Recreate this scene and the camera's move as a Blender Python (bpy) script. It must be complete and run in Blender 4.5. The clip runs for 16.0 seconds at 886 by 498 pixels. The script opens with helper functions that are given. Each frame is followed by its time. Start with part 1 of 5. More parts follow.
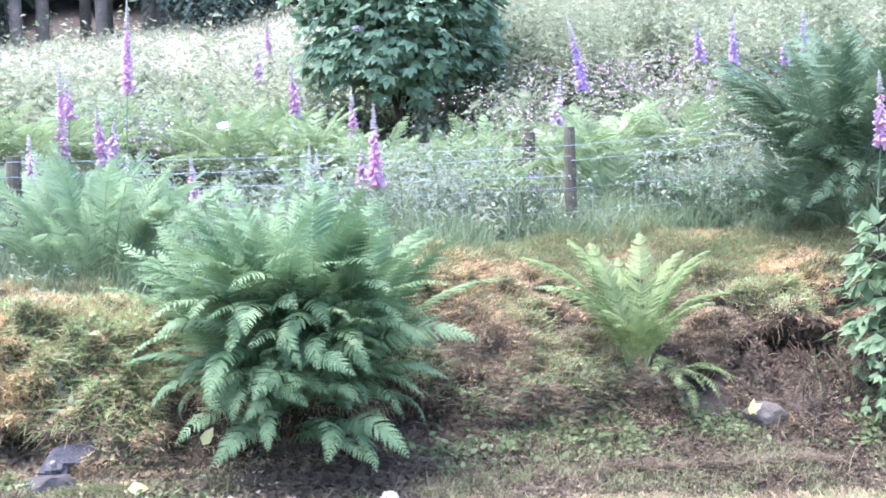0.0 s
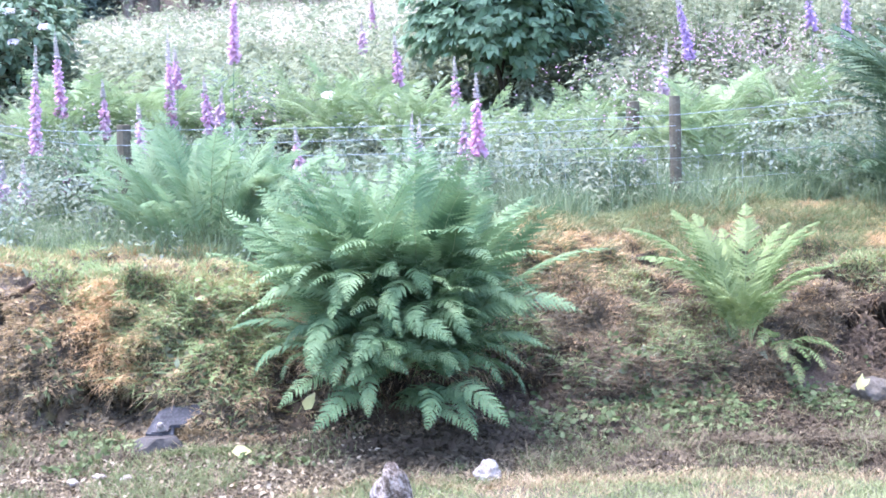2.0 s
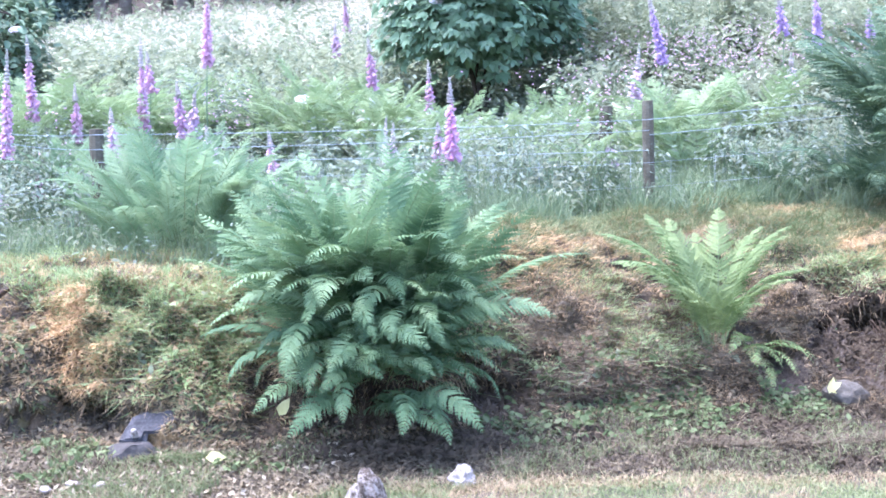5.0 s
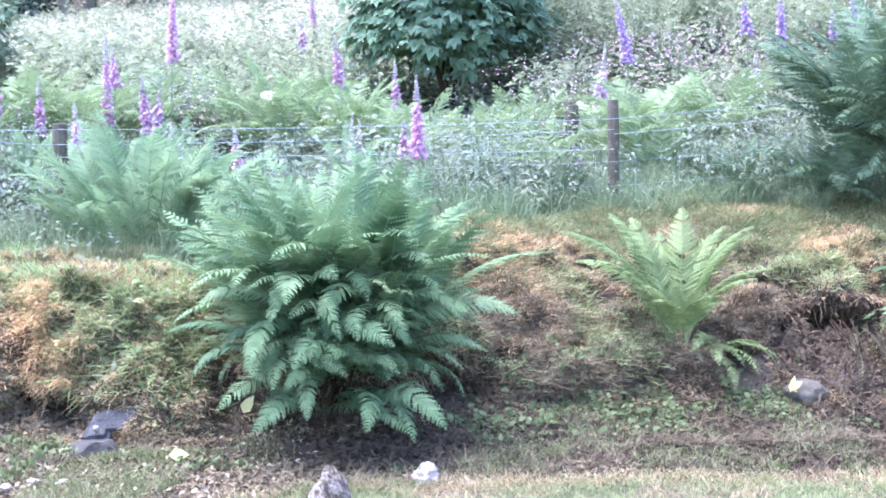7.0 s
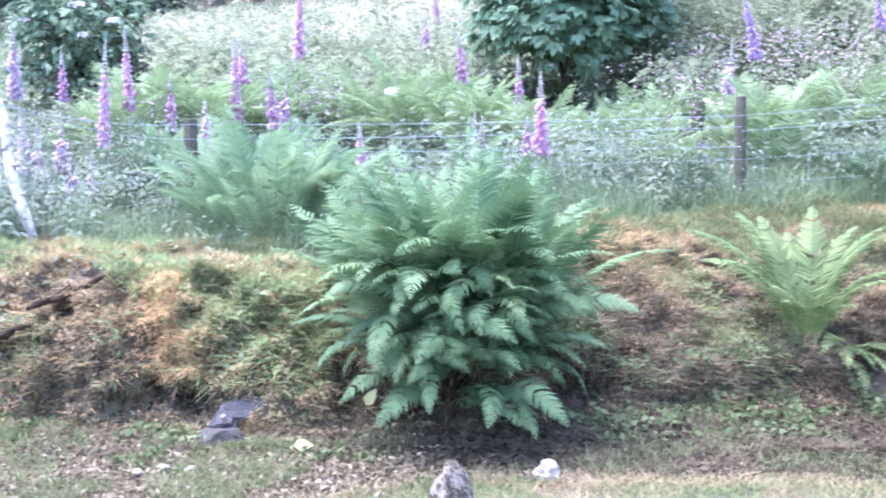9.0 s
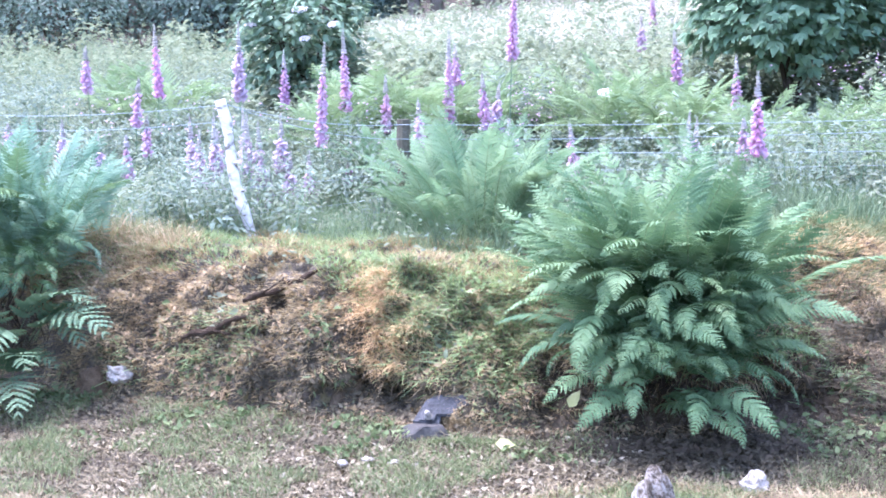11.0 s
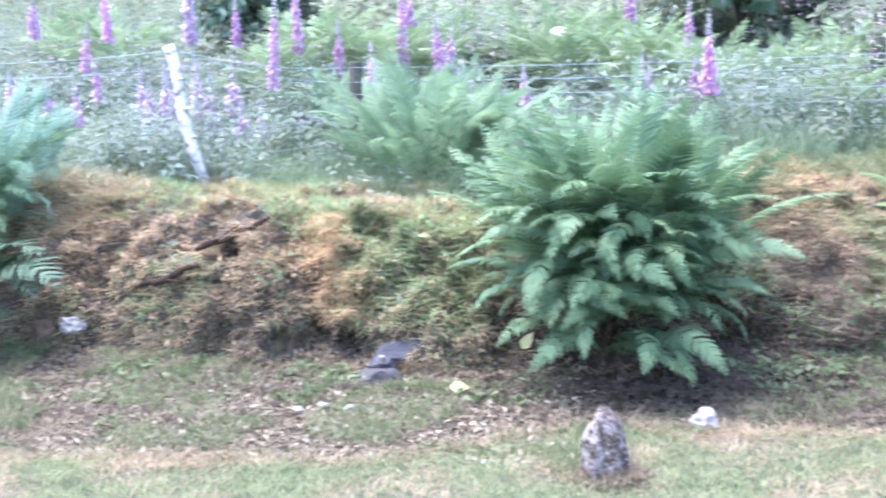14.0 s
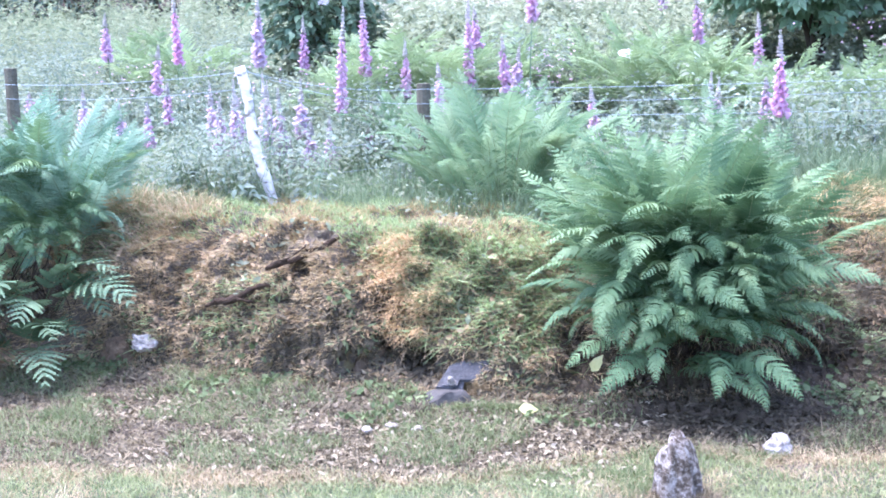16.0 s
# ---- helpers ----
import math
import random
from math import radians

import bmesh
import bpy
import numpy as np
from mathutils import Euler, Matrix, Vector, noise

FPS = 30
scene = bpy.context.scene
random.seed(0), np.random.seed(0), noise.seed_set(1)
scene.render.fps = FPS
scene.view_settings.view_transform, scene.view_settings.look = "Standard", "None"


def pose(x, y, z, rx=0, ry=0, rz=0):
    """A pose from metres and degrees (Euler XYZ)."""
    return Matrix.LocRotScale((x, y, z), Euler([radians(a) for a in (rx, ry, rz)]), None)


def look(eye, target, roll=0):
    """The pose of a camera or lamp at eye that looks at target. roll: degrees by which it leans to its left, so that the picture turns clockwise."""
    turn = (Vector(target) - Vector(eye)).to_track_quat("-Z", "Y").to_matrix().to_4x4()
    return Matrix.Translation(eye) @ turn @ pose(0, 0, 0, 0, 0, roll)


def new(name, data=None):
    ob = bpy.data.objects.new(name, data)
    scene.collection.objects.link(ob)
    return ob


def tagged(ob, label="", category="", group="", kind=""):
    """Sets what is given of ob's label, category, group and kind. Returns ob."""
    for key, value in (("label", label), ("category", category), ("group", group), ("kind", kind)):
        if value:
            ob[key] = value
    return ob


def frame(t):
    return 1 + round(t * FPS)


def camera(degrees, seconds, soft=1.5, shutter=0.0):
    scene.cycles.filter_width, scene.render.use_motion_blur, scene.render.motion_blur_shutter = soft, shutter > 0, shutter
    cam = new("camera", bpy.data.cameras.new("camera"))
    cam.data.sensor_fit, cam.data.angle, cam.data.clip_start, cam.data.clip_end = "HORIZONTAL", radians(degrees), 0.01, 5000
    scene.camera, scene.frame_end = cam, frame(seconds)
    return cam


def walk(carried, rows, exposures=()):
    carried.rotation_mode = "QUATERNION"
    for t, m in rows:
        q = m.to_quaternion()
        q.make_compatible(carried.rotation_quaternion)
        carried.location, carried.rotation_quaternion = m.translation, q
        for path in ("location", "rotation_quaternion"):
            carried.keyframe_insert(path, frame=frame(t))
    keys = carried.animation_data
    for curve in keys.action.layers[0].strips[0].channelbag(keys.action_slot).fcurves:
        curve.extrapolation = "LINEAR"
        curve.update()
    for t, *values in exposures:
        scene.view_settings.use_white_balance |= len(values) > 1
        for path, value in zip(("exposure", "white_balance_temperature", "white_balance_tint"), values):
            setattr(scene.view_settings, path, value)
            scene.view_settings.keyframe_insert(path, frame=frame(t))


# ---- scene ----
cam = camera(38.47, 16.0, soft=1.75, shutter=0.5)
PATH = [
    (0.0, pose(-0.0109, -0.0100, 1.7477, 83.000, 0.500, -9.000)),
    (0.5, pose(-0.0071, -0.0046, 1.7512, 82.909, 0.652, -8.881)),
    (1.0, pose(-0.0210, -0.0059, 1.7419, 82.692, 0.554, -7.631)),
    (1.5, pose(-0.0073, -0.0009, 1.7463, 82.054, 0.832, -5.774)),
    (2.0, pose(-0.0032, -0.0001, 1.7356, 81.745, 0.619, -4.349)),
    (2.5, pose(-0.0011, 0.0045, 1.7395, 81.599, 0.394, -4.288)),
    (3.0, pose(-0.0195, 0.0032, 1.7414, 81.510, 0.327, -4.002)),
    (3.2, pose(0.0025, 0.0015, 1.7365, 81.315, 0.099, -4.079)),
    (5.3, pose(-0.0078, -0.0096, 1.7564, 81.873, 0.534, -5.680)),
    (5.5, pose(-0.0045, -0.0131, 1.7647, 81.670, 0.461, -5.759)),
    (6.0, pose(0.0016, -0.0180, 1.7648, 81.874, 0.216, -6.326)),
    (6.5, pose(-0.0052, -0.0173, 1.7631, 81.833, -0.023, -6.976)),
    (7.0, pose(-0.0047, -0.0138, 1.7571, 81.680, -0.019, -7.016)),
    (7.5, pose(-0.0016, -0.0175, 1.7598, 81.520, 0.298, -6.812)),
    (8.0, pose(-0.0244, -0.0192, 1.7530, 81.583, 0.397, -5.854)),
    (8.5, pose(-0.0061, -0.0126, 1.7560, 81.410, 0.206, -3.797)),
    (9.0, pose(-0.0298, -0.0125, 1.7551, 81.522, 0.031, -1.647)),
    (9.5, pose(-0.0271, -0.0021, 1.7520, 81.202, 0.575, 1.828)),
    (10.0, pose(-0.0369, -0.0011, 1.7596, 81.444, 0.755, 4.697)),
    (10.2, pose(-0.0122, 0.0213, 1.7226, 81.884, 0.751, 6.048)),
    (12.3, pose(0.0182, 0.0120, 1.7499, 81.486, 0.313, 8.733)),
    (12.5, pose(0.0233, 0.0180, 1.7504, 81.525, 0.450, 8.744)),
    (13.0, pose(-0.0049, 0.0133, 1.7411, 81.310, 0.292, 9.802)),
    (13.5, pose(0.0702, 0.0171, 1.7305, 79.879, 0.337, 10.502)),
    (14.0, pose(0.0545, 0.0204, 1.7646, 78.898, 1.097, 6.202)),
    (14.5, pose(0.0516, 0.0039, 1.7471, 79.088, 0.647, 3.140)),
    (15.0, pose(-0.0120, 0.0082, 1.7473, 79.936, 1.250, 5.195)),
    (15.5, pose(0.0149, 0.0195, 1.7550, 79.659, 1.458, 7.972)),
    (16.0, pose(0.0086, 0.0216, 1.7570, 79.970, 1.159, 8.927)),
]
walk(cam, PATH, [(0.0, 2.9, 5470, 31), (1.5, 2.89, 5500, 31), (2.5, 2.88, 5190, 32), (16.0, 2.88, 5190, 32)])

# ---------------------------------------------------------------- light
world = bpy.data.worlds.new("overcast_sky")
scene.world = world
world.use_nodes = True
wn = world.node_tree.nodes
sky = wn.new("ShaderNodeTexSky")
sky.sky_type, sky.sun_disc = "NISHITA", False
sky.sun_elevation, sky.sun_rotation = radians(73), radians(-84)
sky.air_density, sky.dust_density, sky.ozone_density = 1.0, 3.0, 1.0
world.node_tree.links.new(sky.outputs[0], wn["Background"].inputs[0])
wn["Background"].inputs[1].default_value = 0.15
sun = new("sun", bpy.data.lights.new("sun", "SUN"))
sun.data.energy, sun.data.angle, sun.data.color = 1.4, radians(35), (1.0, 0.96, 0.9)
SUN_FROM = Vector((math.sin(radians(-84)) * math.cos(radians(73)), math.cos(radians(-84)) * math.cos(radians(73)), math.sin(radians(73))))
sun.matrix_world = look(SUN_FROM * 50, (0, 0, 0))


# ---------------------------------------------------------------- materials
def nodes_of(name):
    m = bpy.data.materials.new(name)
    m.use_nodes = True
    nt = m.node_tree
    return m, nt, nt.nodes["Principled BSDF"]


def noise_at(nt, scale, detail=4.0, rough=0.6):
    geo = nt.nodes.new("ShaderNodeNewGeometry")
    n = nt.nodes.new("ShaderNodeTexNoise")
    n.inputs["Scale"].default_value, n.inputs["Detail"].default_value, n.inputs["Roughness"].default_value = scale, detail, rough
    nt.links.new(geo.outputs["Position"], n.inputs["Vector"])
    return n.outputs[0]


def ramp(nt, source, stops):
    r = nt.nodes.new("ShaderNodeValToRGB")
    while len(r.color_ramp.elements) < len(stops):
        r.color_ramp.elements.new(0.5)
    for e, (p, c) in zip(r.color_ramp.elements, stops):
        e.position, e.color = p, (*c, 1)
    nt.links.new(source, r.inputs[0])
    return r.outputs[0]


def mixed(nt, fac, a, b):
    m = nt.nodes.new("ShaderNodeMix")
    m.data_type = "RGBA"
    for socket, v in ((m.inputs[0], fac), (m.inputs[6], a), (m.inputs[7], b)):
        if isinstance(v, (int, float)):
            socket.default_value = v
        elif isinstance(v, tuple):
            socket.default_value = (*v, 1)
        else:
            nt.links.new(v, socket)
    return m.outputs[2]


def bump(nt, bsdf, height, strength=0.5, distance=0.01):
    b = nt.nodes.new("ShaderNodeBump")
    b.inputs["Strength"].default_value, b.inputs["Distance"].default_value = strength, distance
    nt.links.new(height, b.inputs["Height"])
    nt.links.new(b.outputs[0], bsdf.inputs["Normal"])


def leaf_mat(name, dark, mid, light, patch=1.2, rough=0.5, through_light=0.35, random_from="island"):
    """Foliage: colour varies from piece to piece and in patches; light passes through."""
    m, nt, bsdf = nodes_of(name)
    if random_from == "island":
        rnd = nt.nodes.new("ShaderNodeNewGeometry").outputs["Random Per Island"]
    else:
        rnd = nt.nodes.new("ShaderNodeObjectInfo").outputs["Random"]
    own = ramp(nt, rnd, [(0.0, dark), (0.5, mid), (1.0, light)])
    spots = ramp(nt, noise_at(nt, patch, 3.0), [(0.3, dark), (0.5, mid), (0.72, light)])
    col = mixed(nt, 0.5, own, spots)
    nt.links.new(col, bsdf.inputs["Base Color"])
    bsdf.inputs["Roughness"].default_value = rough
    bsdf.inputs["Specular IOR Level"].default_value = 0.2
    t = nt.nodes.new("ShaderNodeBsdfTranslucent")
    nt.links.new(col, t.inputs[0])
    ms = nt.nodes.new("ShaderNodeMixShader")
    ms.inputs[0].default_value = through_light
    nt.links.new(bsdf.outputs[0], ms.inputs[1])
    nt.links.new(t.outputs[0], ms.inputs[2])
    nt.links.new(ms.outputs[0], nt.nodes["Material Output"].inputs[0])
    return m


def solid_mat(name, stops, scale, fine, rough=0.85, strength=0.6, distance=0.01):
    m, nt, bsdf = nodes_of(name)
    big, small = noise_at(nt, scale, 5.0), noise_at(nt, fine, 6.0, 0.7)
    c1, c2 = ramp(nt, big, stops), ramp(nt, small, stops)
    nt.links.new(mixed(nt, 0.5, c1, c2), bsdf.inputs["Base Color"])
    bsdf.inputs["Roughness"].default_value = rough
    bsdf.inputs["Specular IOR Level"].default_value = 0.15
    bump(nt, bsdf, small, strength, distance)
    return m


M = {}
M["fern"] = leaf_mat("fern_green", (0.047, 0.1, 0.042), (0.148, 0.243, 0.104), (0.28, 0.38, 0.172), 5.0, 0.6, 0.3, "object")
# darker copy of the fern green, with the front fronds' shade in its colour
M["fern_shaded"] = leaf_mat("fern_shaded_green", (0.036, 0.082, 0.034), (0.108, 0.186, 0.078), (0.22, 0.31, 0.14), 6.0, 0.6, 0.28, "object")
M["fern_dark"] = leaf_mat("fern_dark_green", (0.036, 0.07, 0.034), (0.088, 0.145, 0.072), (0.19, 0.265, 0.135), 6.0, 0.6, 0.25, "object")
M["fern_yellow"] = leaf_mat("fern_yellow_green", (0.08, 0.13, 0.038), (0.172, 0.236, 0.08), (0.29, 0.352, 0.14), 6.0, 0.65, 0.25, "object")
M["fern_mid"] = leaf_mat("fern_mid_green", (0.1, 0.182, 0.086), (0.2, 0.305, 0.15), (0.33, 0.43, 0.228), 6.0, 0.6, 0.5, "object")
M["fern_blue"] = leaf_mat("fern_blue_green", (0.08, 0.16, 0.09), (0.21, 0.335, 0.205), (0.4, 0.52, 0.365), 6.0, 0.7, 0.45, "object")
M["bracken"] = leaf_mat("bracken_green", (0.145, 0.215, 0.092), (0.24, 0.33, 0.145), (0.35, 0.43, 0.22), 5.0, 0.6, 0.4, "object")
M["rachis"] = solid_mat("fern_stalk", [(0.3, (0.1, 0.15, 0.06)), (0.7, (0.22, 0.27, 0.12))], 9, 60, 0.6)
M["herb"] = leaf_mat("herb_leaf", (0.155, 0.192, 0.115), (0.232, 0.27, 0.163), (0.335, 0.358, 0.235), 1.6, 0.95, 0.48)
M["field_herb"] = leaf_mat("field_herb_leaf", (0.14, 0.178, 0.1), (0.205, 0.243, 0.142), (0.275, 0.305, 0.19), 0.9, 0.95, 0.48)
M["herb_grey"] = leaf_mat("nettle_leaf", (0.095, 0.138, 0.095), (0.195, 0.243, 0.17), (0.3, 0.345, 0.25), 1.9, 0.85)
M["bramble"] = leaf_mat("bramble_leaf", (0.145, 0.18, 0.098), (0.252, 0.29, 0.168), (0.37, 0.4, 0.255), 1.7, 0.9, 0.48)
M["meadow"] = leaf_mat("pale_meadow_grass", (0.37, 0.36, 0.24), (0.52, 0.49, 0.36), (0.64, 0.59, 0.48), 0.5)
M["shrub"] = leaf_mat("shrub_leaf", (0.1, 0.17, 0.09), (0.2, 0.31, 0.17), (0.36, 0.48, 0.3), 3.0, 0.7, 0.4)
M["elder"] = leaf_mat("elder_leaf", (0.07, 0.125, 0.068), (0.13, 0.205, 0.112), (0.27, 0.345, 0.2), 3.0, 0.5, 0.3)
M["far_shrub"] = leaf_mat("wood_edge_leaf", (0.072, 0.112, 0.082), (0.118, 0.175, 0.124), (0.2, 0.262, 0.19), 1.0)
M["sapling"] = leaf_mat("sapling_leaf", (0.075, 0.13, 0.055), (0.125, 0.195, 0.088), (0.2, 0.275, 0.135), 6.0, 0.8)
M["ivy"] = leaf_mat("creeper_leaf", (0.05, 0.08, 0.027), (0.115, 0.16, 0.058), (0.26, 0.3, 0.135), 4.0, 0.7)
M["grass"] = leaf_mat("green_grass", (0.13, 0.18, 0.06), (0.26, 0.35, 0.13), (0.48, 0.56, 0.27), 2.0, 0.7)
M["lawn"] = leaf_mat("lawn_grass", (0.12, 0.165, 0.06), (0.23, 0.27, 0.11), (0.42, 0.42, 0.22), 7.0, 0.85)
M["tall_grass"] = leaf_mat("tall_grass", (0.09, 0.14, 0.065), (0.18, 0.245, 0.122), (0.31, 0.37, 0.21), 2.0, 0.95)
M["dull_grass"] = leaf_mat("dull_grass", (0.085, 0.12, 0.045), (0.165, 0.2, 0.082), (0.31, 0.33, 0.155), 3.0, 0.8)
M["straw"] = leaf_mat("dry_grass", (0.17, 0.122, 0.057), (0.365, 0.27, 0.12), (0.61, 0.49, 0.26), 3.0, 0.8, 0.2)
M["thatch"] = leaf_mat("brown_thatch", (0.12, 0.084, 0.042), (0.29, 0.208, 0.104), (0.52, 0.395, 0.22), 4.0, 0.85, 0.15)
M["rust"] = leaf_mat("rusty_moss", (0.2, 0.125, 0.05), (0.37, 0.25, 0.11), (0.58, 0.43, 0.23), 5.0, 0.9, 0.2)
M["litter"] = leaf_mat("leaf_litter", (0.065, 0.053, 0.03), (0.165, 0.132, 0.07), (0.33, 0.28, 0.165), 8.0, 0.85, 0.1)
# dark brown litter; also paints the shade under the lip and the large fern
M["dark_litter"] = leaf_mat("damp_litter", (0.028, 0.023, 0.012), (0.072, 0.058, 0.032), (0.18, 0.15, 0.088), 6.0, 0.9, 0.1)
# brown of dead fronds; also darkens litter where hollow and fern shade is painted
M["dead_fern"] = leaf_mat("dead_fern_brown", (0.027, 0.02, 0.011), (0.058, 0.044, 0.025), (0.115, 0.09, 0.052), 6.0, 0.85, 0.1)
M["pale_leaf"] = leaf_mat("bleached_leaf", (0.15, 0.12, 0.068), (0.28, 0.235, 0.14), (0.48, 0.43, 0.295), 8.0, 0.8, 0.15)
M["root_brown"] = leaf_mat("root_brown", (0.048, 0.038, 0.021), (0.12, 0.097, 0.054), (0.24, 0.203, 0.126), 6.0, 0.9, 0.1)
M["root"] = solid_mat("dead_root", [(0.3, (0.022, 0.015, 0.008)), (0.55, (0.062, 0.042, 0.024)), (0.75, (0.15, 0.105, 0.06))], 25, 110, 0.95, 1.0, 0.02)
M["pink_flower"] = leaf_mat("campion_petal", (0.42, 0.24, 0.31), (0.52, 0.34, 0.4), (0.62, 0.46, 0.5), 2.0, 0.8, 0.3)
M["white_flower"] = leaf_mat("white_umbel", (0.636, 0.57, 0.515), (0.806, 0.708, 0.7), (0.85, 0.85, 0.8), 20.0, 0.7, 0.3)
for key, a, b, c in (("magenta", (0.43, 0.215, 0.315), (0.59, 0.375, 0.47), (0.77, 0.61, 0.68)), ("purple", (0.39, 0.2, 0.305), (0.54, 0.345, 0.44), (0.71, 0.57, 0.635)), ("violet", (0.31, 0.19, 0.36), (0.45, 0.33, 0.5), (0.66, 0.55, 0.68)),
                     ("pink", (0.5, 0.22, 0.37), (0.65, 0.37, 0.52), (0.8, 0.62, 0.7)), ("pale", (0.41, 0.28, 0.345), (0.55, 0.425, 0.485), (0.72, 0.61, 0.665))):
    M[key] = leaf_mat("foxglove_" + key, a, b, c, 30.0, 0.5, 0.35, "object")
M["stem"] = solid_mat("green_stem", [(0.3, (0.08, 0.14, 0.07)), (0.7, (0.2, 0.28, 0.15))], 12, 90, 0.6)
M["bud"] = leaf_mat("foxglove_bud", (0.265, 0.304, 0.206), (0.445, 0.414, 0.35), (0.58, 0.5, 0.52), 20.0)
M["post"] = solid_mat("weathered_post", [(0.25, (0.04, 0.036, 0.022)), (0.5, (0.11, 0.1, 0.065)), (0.75, (0.21, 0.2, 0.14))], 9, 70, 0.9)
M["wire"] = solid_mat("galvanised_wire", [(0.3, (0.2, 0.25, 0.26)), (0.7, (0.38, 0.44, 0.45))], 12, 80, 0.5)
M["trunk"] = solid_mat("conifer_bark", [(0.25, (0.11, 0.09, 0.064)), (0.5, (0.22, 0.18, 0.13)), (0.75, (0.36, 0.31, 0.235))], 3, 18, 0.95, 0.9, 0.05)
M["bark"] = solid_mat("shrub_bark", [(0.3, (0.025, 0.02, 0.013)), (0.7, (0.08, 0.065, 0.045))], 9, 60, 0.9)
M["dark_stone"] = solid_mat("dark_smooth_stone", [(0.3, (0.035, 0.033, 0.027)), (0.7, (0.088, 0.083, 0.07))], 10, 60, 0.8, 0.5)
M["straw_pale"] = leaf_mat("bleached_straw", (0.2, 0.155, 0.08), (0.35, 0.275, 0.145), (0.53, 0.43, 0.255), 4.0, 0.85, 0.25)
M["pale_stone"] = solid_mat("pale_stone", [(0.3, (0.12, 0.1, 0.07)), (0.45, (0.27, 0.24, 0.19)), (0.66, (0.48, 0.45, 0.38))], 22, 60, 0.75, 0.8)
M["tongue"] = leaf_mat("orange_straw", (0.34, 0.225, 0.095), (0.56, 0.385, 0.175), (0.76, 0.58, 0.32), 5.0, 0.85, 0.25)
M["slate"] = solid_mat("blue_slate", [(0.3, (0.028, 0.028, 0.026)), (0.5, (0.066, 0.066, 0.063)), (0.7, (0.15, 0.15, 0.142))], 22, 90, 0.85, 0.9)
M["stone"] = solid_mat("field_stone", [(0.25, (0.045, 0.04, 0.028)), (0.55, (0.12, 0.108, 0.08)), (0.8, (0.22, 0.2, 0.155))], 8, 50, 0.85, 0.7)
M["quartz"] = solid_mat("white_quartz", [(0.34, (0.09, 0.075, 0.055)), (0.5, (0.27, 0.245, 0.195)), (0.66, (0.56, 0.53, 0.45))], 26, 70, 0.75, 0.9)
M["lichen_stone"] = solid_mat("lichened_stone", [(0.4, (0.04, 0.032, 0.02)), (0.5, (0.12, 0.096, 0.066)), (0.57, (0.32, 0.29, 0.235)), (0.76, (0.6, 0.57, 0.49))], 22, 60, 0.85, 0.9, 0.02)
M["earth_stone"] = solid_mat("earthy_stone", [(0.3, (0.045, 0.032, 0.018)), (0.5, (0.115, 0.082, 0.045)), (0.7, (0.21, 0.155, 0.09))], 14, 70, 0.95, 0.9, 0.02)
M["clod"] = solid_mat("mossy_clod", [(0.3, (0.07, 0.05, 0.025)), (0.5, (0.2, 0.14, 0.06)), (0.7, (0.36, 0.27, 0.13))], 20, 90, 0.95, 1.0, 0.02)
M["yellow_leaf"] = leaf_mat("yellowed_leaf", (0.34, 0.35, 0.11), (0.5, 0.49, 0.19), (0.64, 0.62, 0.33), 20.0, 0.6, 0.3)


def birch_mat():
    m, nt, bsdf = nodes_of("white_birch_bark")
    geo = nt.nodes.new("ShaderNodeNewGeometry")
    mp = nt.nodes.new("ShaderNodeMapping")
    mp.inputs["Scale"].default_value = (16, 16, 24)
    nt.links.new(geo.outputs["Position"], mp.inputs[0])
    n = nt.nodes.new("ShaderNodeTexNoise")
    n.inputs["Scale"].default_value = 1.0
    nt.links.new(mp.outputs[0], n.inputs["Vector"])
    nt.links.new(ramp(nt, n.outputs[0], [(0.33, (0.1, 0.085, 0.06)), (0.4, (0.46, 0.43, 0.37)), (0.58, (0.68, 0.66, 0.61))]), bsdf.inputs["Base Color"])
    bsdf.inputs["Roughness"].default_value = 0.7
    bump(nt, bsdf, n.outputs[0], 0.6)
    return m


M["birch"] = birch_mat()


